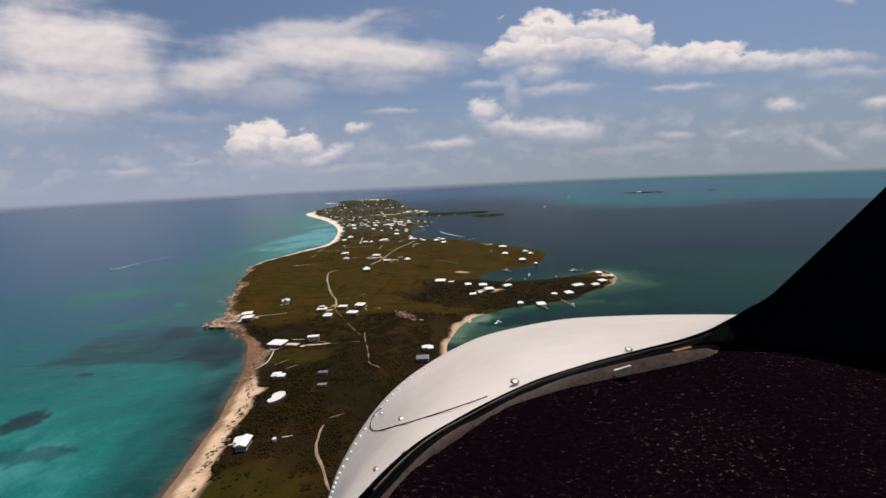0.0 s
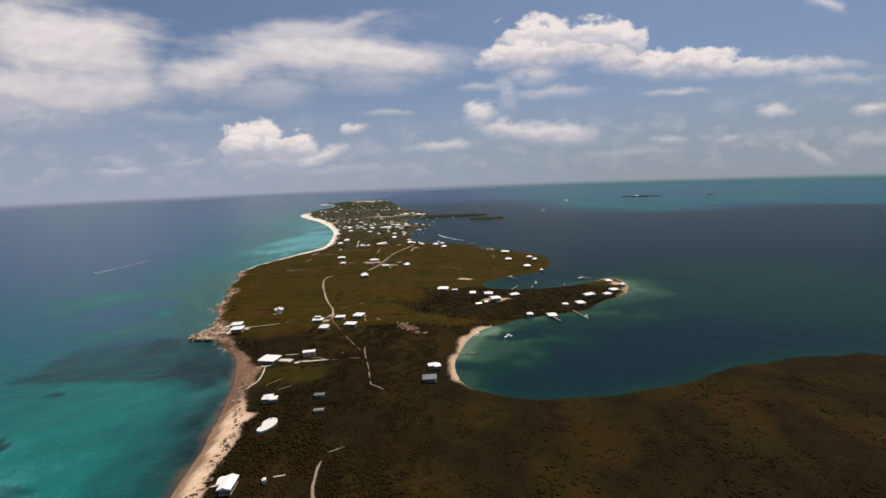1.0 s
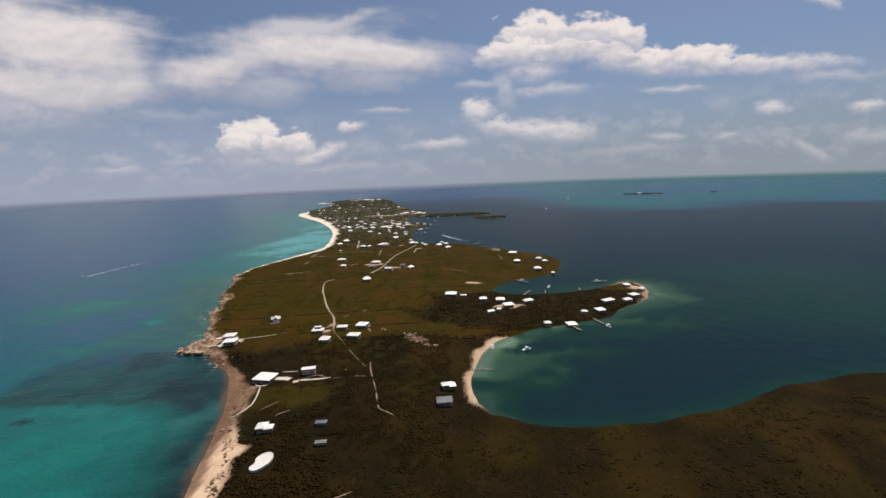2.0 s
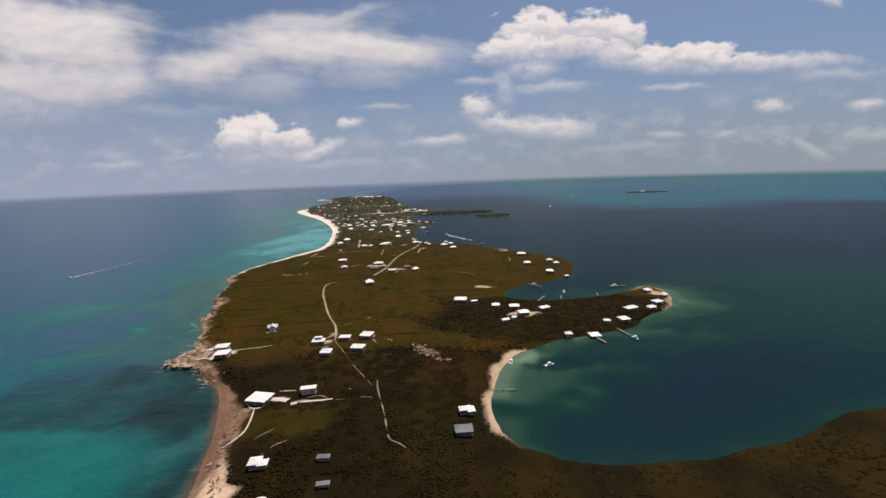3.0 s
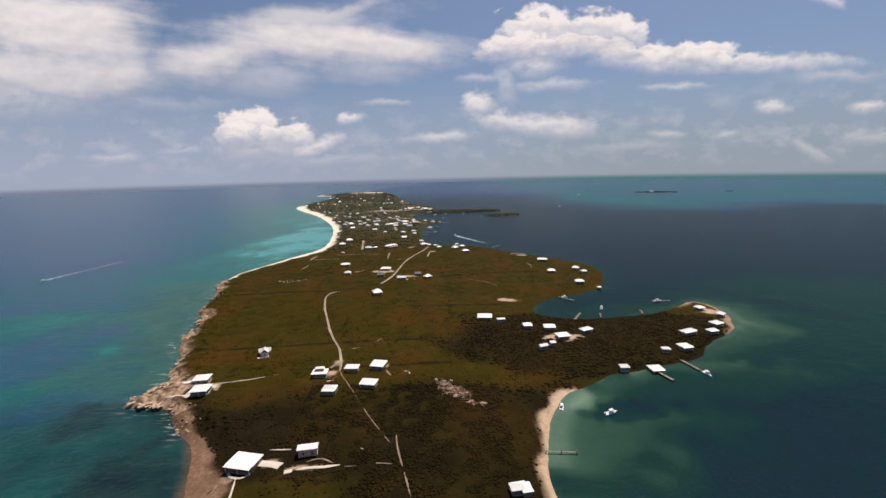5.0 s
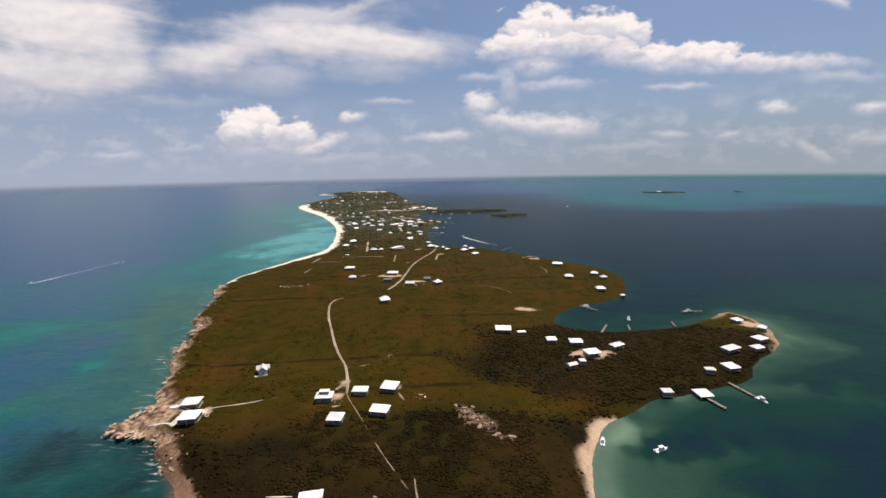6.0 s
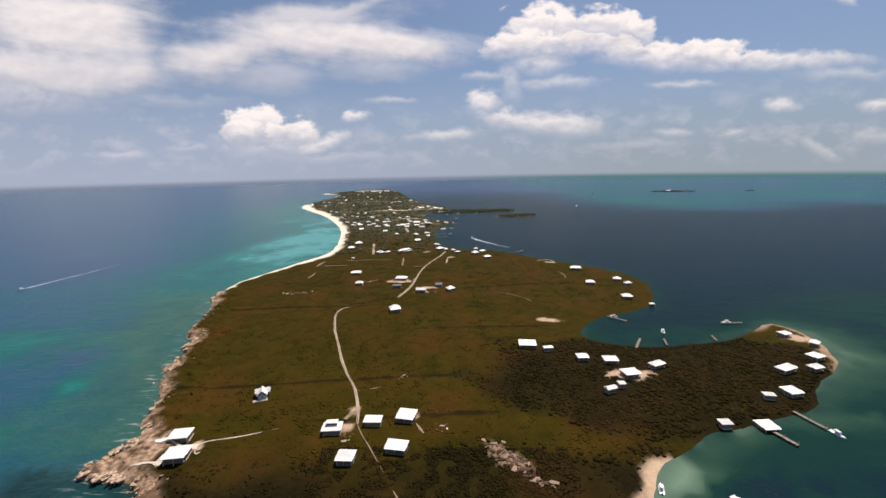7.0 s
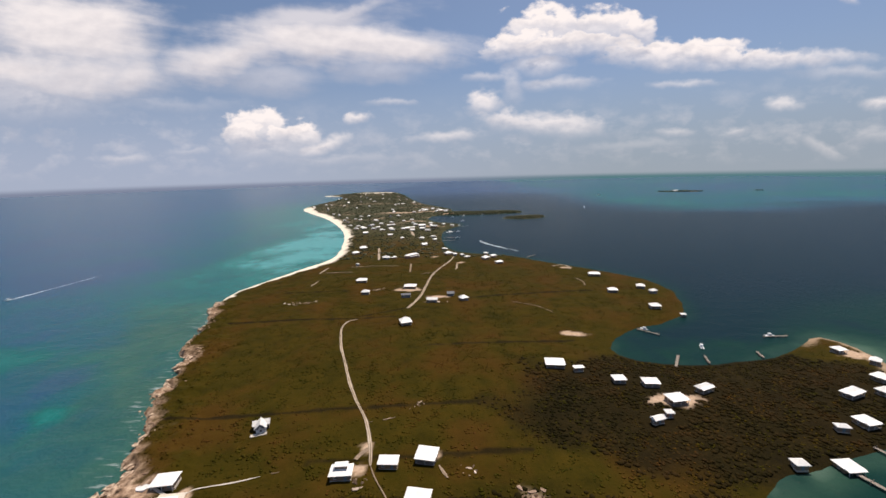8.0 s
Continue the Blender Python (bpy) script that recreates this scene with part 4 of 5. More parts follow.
house(-74.0, 211.6, 5.4, 2.5, 7, 0.3, TIMBER, SHED_ROOF, wall=0.9, label="small weathered grey shed in dark trees")
house(-93.6, 159.6, 5.6, 8.0, 4, 1.0, WALL_WHITE_SHADED, ridge=1.0, wing=(-2.2, 2.0, 3.8, 3.6), label="white house with crossed roofs above the beach")
house(-16.6, 260.5, 6.4, 4.4, 10, 1.2, WALL_WHITE_SHADED, wing=(2.8, -0.8, 3.2, 4.2), label="white-roofed house behind the cove beach")
house(-18.0, 244.5, 8.6, 4.6, 4, 0.8, WALL_BLUE_SHADED, ROOF_GREY, porch=1.8, label="blue-grey roofed house behind the cove beach")


def gabled_house(x, y, turn):
    """A steep-roofed house: a long body, and a tall front wing whose gable is glazed in an A."""
    base = new("house")
    base.matrix_basis = pose(x, y, ground(x, y), 0, 0, turn) @ Matrix.Diagonal((0.98, 0.98, 0.82, 1))
    bm = bmesh.new()
    box(bm, -3.4, 3.4, -0.4, 3.4, -1.0, 2.9)
    part("wall", bm, WALL_WHITE_SHADED, base)
    bm = bmesh.new()
    hip_roof(bm, -3.9, 3.9, -0.9, 3.9, 3.1, 2.0, ridge=1.0)
    part("roof", bm, WEATHERED, base)
    bm = bmesh.new()
    box(bm, -2.1, 2.1, -3.6, 1.8, -1.0, 3.1)
    wing = part("wing", bm, TRIM, base, "white front wing with a tall gable")
    bm = bmesh.new()
    hip_roof(bm, -2.7, 2.7, -4.1, 2.0, 3.3, 2.9, ridge=1.0)
    part("wing_roof", bm, WEATHERED, wing)
    bm = bmesh.new()
    for lean in (-1, 1):
        ring = [(lean * 1.9, 3.2), (lean * 1.25, 3.2), (lean * 0.05, 4.9), (lean * 0.05, 5.7)]
        near, far = [[bm.verts.new((u, v, w)) for u, w in ring] for v in (-4.22, -4.11)]
        for i in range(4):
            bm.faces.new((near[i], near[(i + 1) % 4], far[(i + 1) % 4], far[i]))
        bm.faces.new(near)
        bm.faces.new(far[::-1])
    part("gable_window", bm, GLASS, wing, "dark slanted gable panes")
    bm = bmesh.new()
    box(bm, -4.6, 2.6, -5.6, -3.7, -0.8, 0.5)
    part("porch_deck", bm, CONCRETE, base)
    for u in (-4.3, -2.3, 0.2, 2.3):
        shared("post", POST, base, pose(u, -5.4, 0.45) @ Matrix.Diagonal((1, 1, 1.1, 1)))
    for u, v, face in ((-2.8, -0.4, 0), (2.8, -0.4, 0), (0.0, -3.6, 0), (-3.4, 1.6, 270), (3.4, 1.6, 90)):
        glazed(base, pose(u, v, 1.6, 0, 0, face) @ pose(0, -0.003, 0) @ Matrix.Diagonal((1.3, 1, 1.4, 1)), True)
    return tagged(base, "pale house with steep cross gables alone in scrub", "house", "houses on the island")


gabled_house(-163.8, 380.4, 20)


def oval_terrace(x, y, a, b, turn, rise=0.55):
    """A white kidney-shaped concrete terrace with a low kerb round it."""
    base = new("terrace")
    base.matrix_basis = pose(x, y, ground(x, y), 0, 0, turn)
    ring = []
    for i in range(40):
        t = 2 * math.pi * i / 40
        r = (1 + 0.20 * math.cos(t) + 0.08 * math.cos(2 * t + 0.2)) * (1 - 0.50 * math.exp(-((t - 1.75) / 0.5) ** 2))
        ring.append((a * r * math.cos(t), b * r * math.sin(t)))
    bm = bmesh.new()
    low, high = [[bm.verts.new((u, v, z)) for u, v in ring] for z in (-0.6, rise)]
    for i in range(40):
        bm.faces.new((low[i], low[(i + 1) % 40], high[(i + 1) % 40], high[i]))
    bm.faces.new(high)
    part("slab", bm, WEATHERED, base)
    bm = bmesh.new()
    rows = [[bm.verts.new((u * k, v * k, z)) for u, v in ring] for k, z in ((1.05, -0.6), (1.05, rise + 0.13), (0.97, rise + 0.13), (0.97, rise - 0.05))]
    for p, q in zip(rows, rows[1:]):
        for i in range(40):
            bm.faces.new((p[i], p[(i + 1) % 40], q[(i + 1) % 40], q[i]))
    part("kerb", bm, TRIM, base)
    return tagged(base, "white kidney-shaped concrete terrace in dark scrub", "terrace")


oval_terrace(-96.8, 200.0, 5.2, 3.9, 74, 0.8)
oval_terrace(-193.5, 343.5, 2.0, 1.8, 10)


def tank(x, y, r, h):
    base = new("water_tank")
    base.matrix_basis = pose(x, y, ground(x, y))
    bm = bmesh.new()
    bmesh.ops.create_cone(bm, cap_ends=True, segments=20, radius1=r, radius2=r, depth=h, matrix=pose(0, 0, h / 2))
    part("drum", bm, CONCRETE, base)
    bm = bmesh.new()
    bmesh.ops.create_cone(bm, cap_ends=True, segments=20, radius1=r + 0.05, radius2=0.25, depth=0.5, matrix=pose(0, 0, h + 0.25))
    part("lid", bm, TRIM, base)
    return tagged(base, "small tan concrete water tank beside the beach house", "tank")


tank(-80.5, 162, 0.9, 1.6)

# ---- houses on the headland and the lee shore: x, y, width, depth, turn, roof share of a gable (0: hipped) ----
HEADLAND = [
    (-170.9, 635.5, 13, 8, 5, 0), (-158.1, 592.2, 9, 7, 0, 0), (-115.9, 611.9, 14, 8, -4, 0), (-116.9, 579.5, 10, 5, 0, 1), (-91.4, 562.8, 11, 6, -6, 1), (-74.7, 582.4, 8, 6, 0, 1), (-62.9, 567.7, 9, 8, 30, 0), (-110, 509.8, 10, 9, 20, 0),
    (83.4, 648.2, 14, 6, -10, 0), (79.5, 586.4, 10, 6, -6, 0), (110.9, 597.2, 9, 7, -20, 0), (115.8, 582.4, 8, 6, 15, 0), (97.2, 541.2, 10, 6, -4, 0), (112, 524, 5, 4, 0, 0), (-11.8, 440, 13, 9, -6, 0),
]
for x, y, w, d, turn, gable in HEADLAND:
    grey = gable and w in (8, 10) and y > 575
    house(x, y, 0.9 * w, 0.86 * d, turn, 1.5 if w > 11 else None, WALL_BLUE_SHADED if grey else WALL_CREAM_SHADED if w > 12 else WALL_WHITE_SHADED, ROOF_GREY if grey else ROOF_WHITE, ridge=1.0 if gable else None, porch=1.8 if w > 9 and not gable else 0.0,
          label="grey-roofed outbuilding among scrub and dirt" if grey else "large white-roofed house with a veranda in scrub" if w > 12 else "small white-roofed cottage in scrub", group="houses on the headland")
house(0.4, 432.8, 6.4, 3.6, 8, 0.5, WALL_WHITE_SHADED, label="small white annexe beside the headland house", group="houses on the headland")

POINT = [
    (34.3, 416.7, 11, 7, -4, 0), (39.2, 400, 12, 8, 10, 0), (18.6, 420.6, 9, 6, 0, 0), (21.6, 382.3, 8, 5, 20, 1), (29.4, 387.2, 5, 5, 0, 0), (58.9, 409.8, 12, 5, 24, 0), (63.8, 354.8, 7, 6, 0, 0), (82.4, 354.8, 10, 8, 4, 0), (100.1, 376.4, 7, 5, -10, 0),
    (114.8, 381.3, 10, 8, 10, 0), (130.6, 404.9, 15, 6, 22, 0), (149.2, 406.9, 10, 5, 15, 0), (161, 420.6, 11, 7, 20, 0), (168.8, 454, 9, 6, 10, 0), (177.7, 439.3, 8, 7, 40, 0),
]
for x, y, w, d, turn, gable in POINT:
    house(x, y, 0.8 * w, 0.76 * d, turn, 1.2 if w > 8 else None, WALL_CREAM_SHADED if w > 9 else WALL_PINK if w < 7 else WALL_WHITE_SHADED, ridge=1.0 if gable else None, porch=1.8 if w > 8 else 0.0,
          label="white-roofed waterfront house on the wooded point" if w > 8 else "small white-roofed boathouse on the wooded point", group="houses on the point")

# ---- the settlement further along ----
TOWN_NEAR = [(-211.5, 834.2, 13, 8), (-214.4, 794.8, 13, 7), (-193.8, 717.1, 6, 4), (-162.3, 753.5, 11, 6), (-151.5, 754.5, 6, 4), (-126.9, 761.4, 16, 8), (-117, 851.9, 13, 8), (-84.6, 818.4, 8, 6), (-78.6, 779.1, 10, 7), (-68.8, 770.2, 8, 6), (-59, 765.3, 6, 5), (-53.1, 749.6, 8, 5),
             (-24.5, 780.1, 8, 6), (-28.5, 742.7, 11, 7), (-16.7, 756.4, 10, 7), (-13.7, 714.1, 10, 5)]
TOWN_MID = [(-274.5, 1059.5, 15, 8), (-257.7, 1056.6, 14, 9), (-241, 992.6, 14, 9), (-234.1, 1044.8, 13, 9), (-214.4, 1025.1, 13, 8), (-199.7, 1046.7, 13, 9), (-186.9, 955.2, 12, 12), (-160.3, 919.8, 10, 7), (-172.1, 1033.9, 11, 8), (-134.7, 1063.5, 22, 10), (-120, 1010.3, 15, 8), (-109.2, 1049.7, 18, 9),
            (-124.9, 914.9, 11, 8), (-107.2, 936.5, 11, 8), (-102.3, 905, 12, 7), (-71.8, 1085.1, 16, 9), (-75.7, 1009.3, 14, 7)]
TOWN_FAR = [(-553.9, 1631.2, 20, 12), (-385.7, 1337, 12, 9), (-411.2, 1372.4, 13, 9), (-338.4, 1210.1, 10, 8), (-251.8, 1183.5, 14, 10), (-292.2, 1289.8, 12, 9), (-315.8, 1229.8, 10, 8), (-298.1, 1214, 10, 8), (-214.4, 1286.8, 13, 11), (-210.5, 1143.2, 16, 9), (-169.2, 1189.4, 12, 8), (-160.3, 1123.5, 12, 8),
            (-246.9, 1685.3, 20, 11), (-212.5, 1753.2, 20, 12), (-377.8, 1834.9, 18, 10), (-475.2, 1809.3, 18, 10), (-537.2, 2019.9, 20, 11), (-128.8, 1473.8, 18, 10), (-103.2, 1398, 24, 10), (-87.5, 1425.6, 15, 9), (-148.5, 1439.3, 14, 9), (-178, 1370.5, 14, 9), (-237.1, 1380.3, 12, 8)]
rng = random.Random(5)
for some, fine in ((TOWN_NEAR, True), (TOWN_MID, False), (TOWN_FAR, False)):
    for x, y, w, d in some:
        size = (0.9 if fine else 0.74 if y < 1120 else 0.62) * rng.uniform(0.8, 1.12)
        w, d = size * w, size * d
        side = rng.choice((-1, 1))
        house(x, y, w, d, rng.uniform(-40, 40), rng.choice((None, 1.4, 2.4)), rng.choice((WALL_WHITE_SHADED, WALL_CREAM_SHADED, WALL_PINK, WALL_BLUE_SHADED, WALL_WHITE_SHADED)), storeys=1 if w < 13 else 2, ridge=rng.choice((None, None, 1.0)), porch=1.6 if fine and w > 8 else 0.0,
              wing=(side * 0.5 * w, rng.uniform(-0.3, 0.3) * d, 0.6 * w, 0.6 * d) if rng.random() < 0.6 else None, wall=rng.uniform(1.9, 2.3), fine=fine, label="white-roofed house of the settlement among dark trees", group="houses of the settlement")
for _ in range(30):
    y = rng.uniform(1090, 2400)
    x = rng.uniform(*(np.interp(y, [1090, 1300, 1600, 1900, 2400], v) for v in ([-300, -370, -540, -560, -640], [-130, -160, -190, -240, -330])))
    house(x, y, rng.uniform(6, 10), rng.uniform(5, 7), rng.uniform(-30, 30), None, rng.choice((WALL_WHITE_SHADED, WALL_CREAM_SHADED, WALL_BLUE_SHADED)), rng.choice((ROOF_WHITE, ROOF_WHITE, ROOF_GREY)), fine=False,
          label="small far house half hidden by trees", group="houses of the settlement")
for x0, x1, y0, y1, count in ((-330, -110, 1010, 1130, 22), (-115, -75, 900, 1120, 8), (-190, -70, 1385, 1460, 12), (-560, -380, 2690, 2980, 9)):
    for _ in range(count):
        x, y = rng.uniform(x0, x1), rng.uniform(y0, y1)
        w = rng.uniform(7, 11) * (1.0 if y < 2000 else 1.6)
        if lie(np.array([x]), np.array([y]))["d"][0] < 22:
            continue
        house(x, y, w, 0.62 * w, rng.uniform(-40, 40), rng.choice((1.4, 2.0)), rng.choice((WALL_WHITE_SHADED, WALL_CREAM_SHADED, WALL_BLUE_SHADED)), ROOF_WHITE, ridge=rng.choice((None, 1.0)), fine=False,
              label="small white-roofed house of the settlement among bushes", group="houses of the settlement")
house(940, 2082, 22, 12, 10, 2, WALL_WHITE_SHADED, fine=False, label="lone white building on the far cay", group="houses on the cay")


# ---- docks ----
def dock(x0, y0, x1, y1, width=1.8):
    base = new("dock")
    width = 0.7 * width
    length, turn = math.hypot(x1 - x0, y1 - y0), math.degrees(math.atan2(y1 - y0, x1 - x0))
    base.matrix_basis = pose(x0, y0, 0, 0, 0, turn)
    bm = bmesh.new()
    n = int(length / 0.6)
    for i in range(n):
        box(bm, length * i / n, length * (i + 1) / n - 0.04, -width / 2, width / 2, 1.0, 1.06 + 0.02 * (i % 3))
    part("deck", bm, TIMBER, base)
    for i in range(max(3, int(length / 4))):
        for s in (-1, 1):
            shared("pile", PILE, base, pose(0.5 + (length - 1) * i / max(2, int(length / 4) - 1), s * width / 2, 0.2) @ Matrix.Diagonal((1, 1, 3.2, 1)))
    return tagged(base, "weathered timber dock on piles over shallow water", "dock", "docks")


for a in ((82, 352, 86, 341, 2.4), (104, 366, 108, 352, 2.0), (64, 499, 75, 487, 2.0), (60, 438, 70, 454, 2.2), (160, 481.5, 143, 481, 1.8), (83, 443, 86, 453, 1.6), (120, 449, 122, 458, 1.8), (-1, 283.5, 13, 282.5, 0.8), (-88, 905, -66, 908, 2.0),
          (-89, 935, -64, 938, 2.4), (-84, 1010, -58, 1014, 2.4), (-60, 1085, -36, 1084, 2.0), (30, 758, 44, 772, 1.8)):
    dock(*a)


# ---- boats ----
def boat(x, y, length, turn, cabin=True, label="small white motor boat on calm water"):
    base = new("boat")
    base.matrix_basis = pose(x, y, 0, 0, 0, turn)
    bm = bmesh.new()
    rows = []
    for i in range(9):
        s = i / 8
        half = 0.16 * length * (1 - max(0, (s - 0.45) / 0.55) ** 2.2) + 0.01
        sheer = 0.09 * length * (0.75 + 0.45 * s * s)
        at = length * (s - 0.5)
        rows.append([bm.verts.new(p) for p in ((at, -half, sheer), (at, -half * 0.82, -0.1), (at, 0, -0.35), (at, half * 0.82, -0.1), (at, half, sheer), (at, half * 0.8, sheer - 0.12), (at, -half * 0.8, sheer - 0.12))])
    for a, b in zip(rows, rows[1:]):
        for k in range(7):
            bm.faces.new((a[k], a[(k + 1) % 7], b[(k + 1) % 7], b[k]))
    bm.faces.new(rows[0][::-1])
    bm.faces.new(rows[-1])
    part("hull", bm, HULL, base)
    if cabin:
        bm = bmesh.new()
        v = box(bm, -0.12 * length, 0.2 * length, -0.1 * length, 0.1 * length, 0.06 * length, 0.2 * length)
        for q in v[4:]:
            q.co.x = q.co.x * 0.75
        part("cabin", bm, TRIM, base)
        bm = bmesh.new()
        box(bm, -0.2 * length, 0.14 * length, -0.11 * length, 0.11 * length, 0.27 * length, 0.285 * length)
        part("canopy", bm, HULL, base)
    bm = bmesh.new()
    box(bm, -0.53 * length, -0.49 * length, -0.03 * length, 0.03 * length, 0.0, 0.14 * length)
    part("outboard", bm, ROOF_GREY, base)
    return tagged(base, label, "boat", "boats")


def wake(points, width, label, patch=1.0):
    """The foam trail behind a boat, breaking up towards its end."""
    p = np.array(points, float)
    bm = bmesh.new()
    r = random.Random(3)
    n = 90
    for i in range(n):
        s = i / (n - 1)
        q = p[0] + (p[1] - p[0]) * s + (p[2] - p[1]) * s * s * 0.5
        for k in range(5):
            if r.random() < 0.25 + 0.5 * s:
                continue
            spread = width * (0.3 + 1.1 * s)
            cx, cy, size = q[0] + r.uniform(-1, 1) * spread, q[1] + r.uniform(-1, 1) * spread, patch * r.uniform(0.5, 1.5) * (1.2 - 0.6 * s)
            ring = [bm.verts.new((cx + size * 1.9 * math.cos(a), cy + size * math.sin(a) * r.uniform(0.5, 1), 0.06 + 0.004 * k)) for a in np.linspace(0, 2 * math.pi, 8)[:-1]]
            bm.faces.new(ring)
    ob = part("wake_foam", bm, FOAM, None)
    return tagged(ob, label, "foam", kind="stuff")


boat(-24, 891, 10, 110, label="white speedboat with a long foam wake")
wake([(-21, 886), (-4, 838), (60, 760)], 2.4, "white foam wake curving behind the speedboat", 0.8)
boat(-532, 604, 7, 262, label="white motor boat far out on the ocean")
wake([(-531, 608), (-524, 670), (-505, 790)], 0.3, "thin foam wake across the blue ocean", 0.45)
for a in ((560, 1980, 16, 30), (330, 1455, 11, 80), (-46, 1178, 11, 20), (-56, 1102, 9, 60), (39, 312, 7, 20), (16, 318, 6, 70), (93, 468, 7, 70), (110, 349, 7, -80), (-62, 938, 9, 10), (-60, 1012, 9, 5), (70, 500, 6, -40), (150, 484, 7, 0), (-40, 1290, 10, 40), (10, 1300, 10, 0), (-70, 1270, 9, 30)):
    boat(*a)


# ---- scrub: many low clumps of leaves, joined ----
def leaf_clump(level):
    bm = bmesh.new()
    bmesh.ops.create_icosphere(bm, subdivisions=level, radius=1.0)
    co = np.array([v.co for v in bm.verts])
    tri = np.array([[v.index for v in f.verts] for f in bm.faces])
    bm.free()
    return co, tri


HOUSE_SPOTS = np.array([(o.location.x, o.location.y) for o in scene.objects if o.name.startswith(("house", "terrace"))])


def scatter(name, x0, x1, y0, y1, count, low, high, level, mat, label, seed, grove=False, tall=0.55, wooded=False):
    r = np.random.RandomState(seed)
    x, y = r.uniform(x0, x1, count), r.uniform(y0, y1, count)
    f = lie(x, y)
    ok = (f["d"] > 2.5) & (f["sand"] + f["white"] < 0.25) & (f["rock"] < 0.35) & (f["wet"] < 0.3) & (clearing(x, y) < 0.4)
    cut = np.abs(np.sin((y - 0.12 * x) / 37.0 + 0.6 * lumpy(x, y, 160, 31))) < 0.022
    ok &= (meadow(x, y) < 0.5) | (r.rand(count) < 0.06)
    ok &= ~(cut & (y > 330)) & ((shade_line(x, y) > 1.5) | (y < 330))
    ok &= np.hypot((0.64 * (x + 40) - 0.77 * (y - 332)) / 10, (0.77 * (x + 40) + 0.64 * (y - 332)) / 4.5) + 0.4 * lumpy(x, y, 4, 93) > 0.9
    if wooded:
        ok &= thicket(x, y) > 0.15 + 0.7 * r.rand(count)
    if grove:
        ok &= lumpy(x, y, 42, 33) + 0.5 * lumpy(x, y, 15, 34) > (-0.8 if y1 < 340 else 0.35)
    x, y, z = x[ok], y[ok], f["z"][ok]
    near = np.full(len(x), 1e9)
    for hx, hy in HOUSE_SPOTS:
        near = np.minimum(near, np.maximum(np.abs(x - hx), np.abs(y - hy)))
    ok = near > 6.5
    for p, half in TRACKS:
        if p[:, 1].max() > y0 - 20 and p[:, 1].min() < y1 + 20:
            for a, b in p:
                ok &= (x - a) ** 2 + (y - b) ** 2 > (half + 1.2) ** 2
    x, y, z = x[ok], y[ok], z[ok]
    co, tri = leaf_clump(level)
    n, k = len(x), len(co)
    size = r.uniform(low, high, n) * (1 + 0.35 * lumpy(x, y, 25, 35))
    turn = r.uniform(0, 2 * np.pi, n)
    shape = co[None] * (1 + (0.28 if grove else 0.16) * r.standard_normal((n, k, 1)))
    sx, sy = shape[..., 0] * r.uniform(0.8, 1.4, (n, 1)), shape[..., 1]
    c, s = np.cos(turn)[:, None], np.sin(turn)[:, None]
    px = x[:, None] + size[:, None] * (sx * c - sy * s)
    py = y[:, None] + size[:, None] * (sx * s + sy * c)
    pz = z[:, None] + size[:, None] * tall * (shape[..., 2] + (0.5 if tall > 0.3 else 0.12))
    verts = np.stack([px, py, pz], -1).reshape(-1, 3)
    faces = (tri[None] + (np.arange(n) * k)[:, None, None]).reshape(-1, 3)
    mesh = bpy.data.meshes.new(name)
    mesh.vertices.add(len(verts))
    mesh.vertices.foreach_set("co", verts.astype(np.float32).reshape(-1))
    mesh.loops.add(len(faces) * 3)
    mesh.loops.foreach_set("vertex_index", faces.astype(np.int32).reshape(-1))
    mesh.polygons.add(len(faces))
    mesh.polygons.foreach_set("loop_start", np.arange(0, len(faces) * 3, 3, dtype=np.int32))
    mesh.polygons.foreach_set("use_smooth", np.ones(len(faces), bool))
    mesh.update(calc_edges=True)
    mesh.materials.append(mat)
    return tagged(new(name, mesh), label, "scrub", kind="stuff")


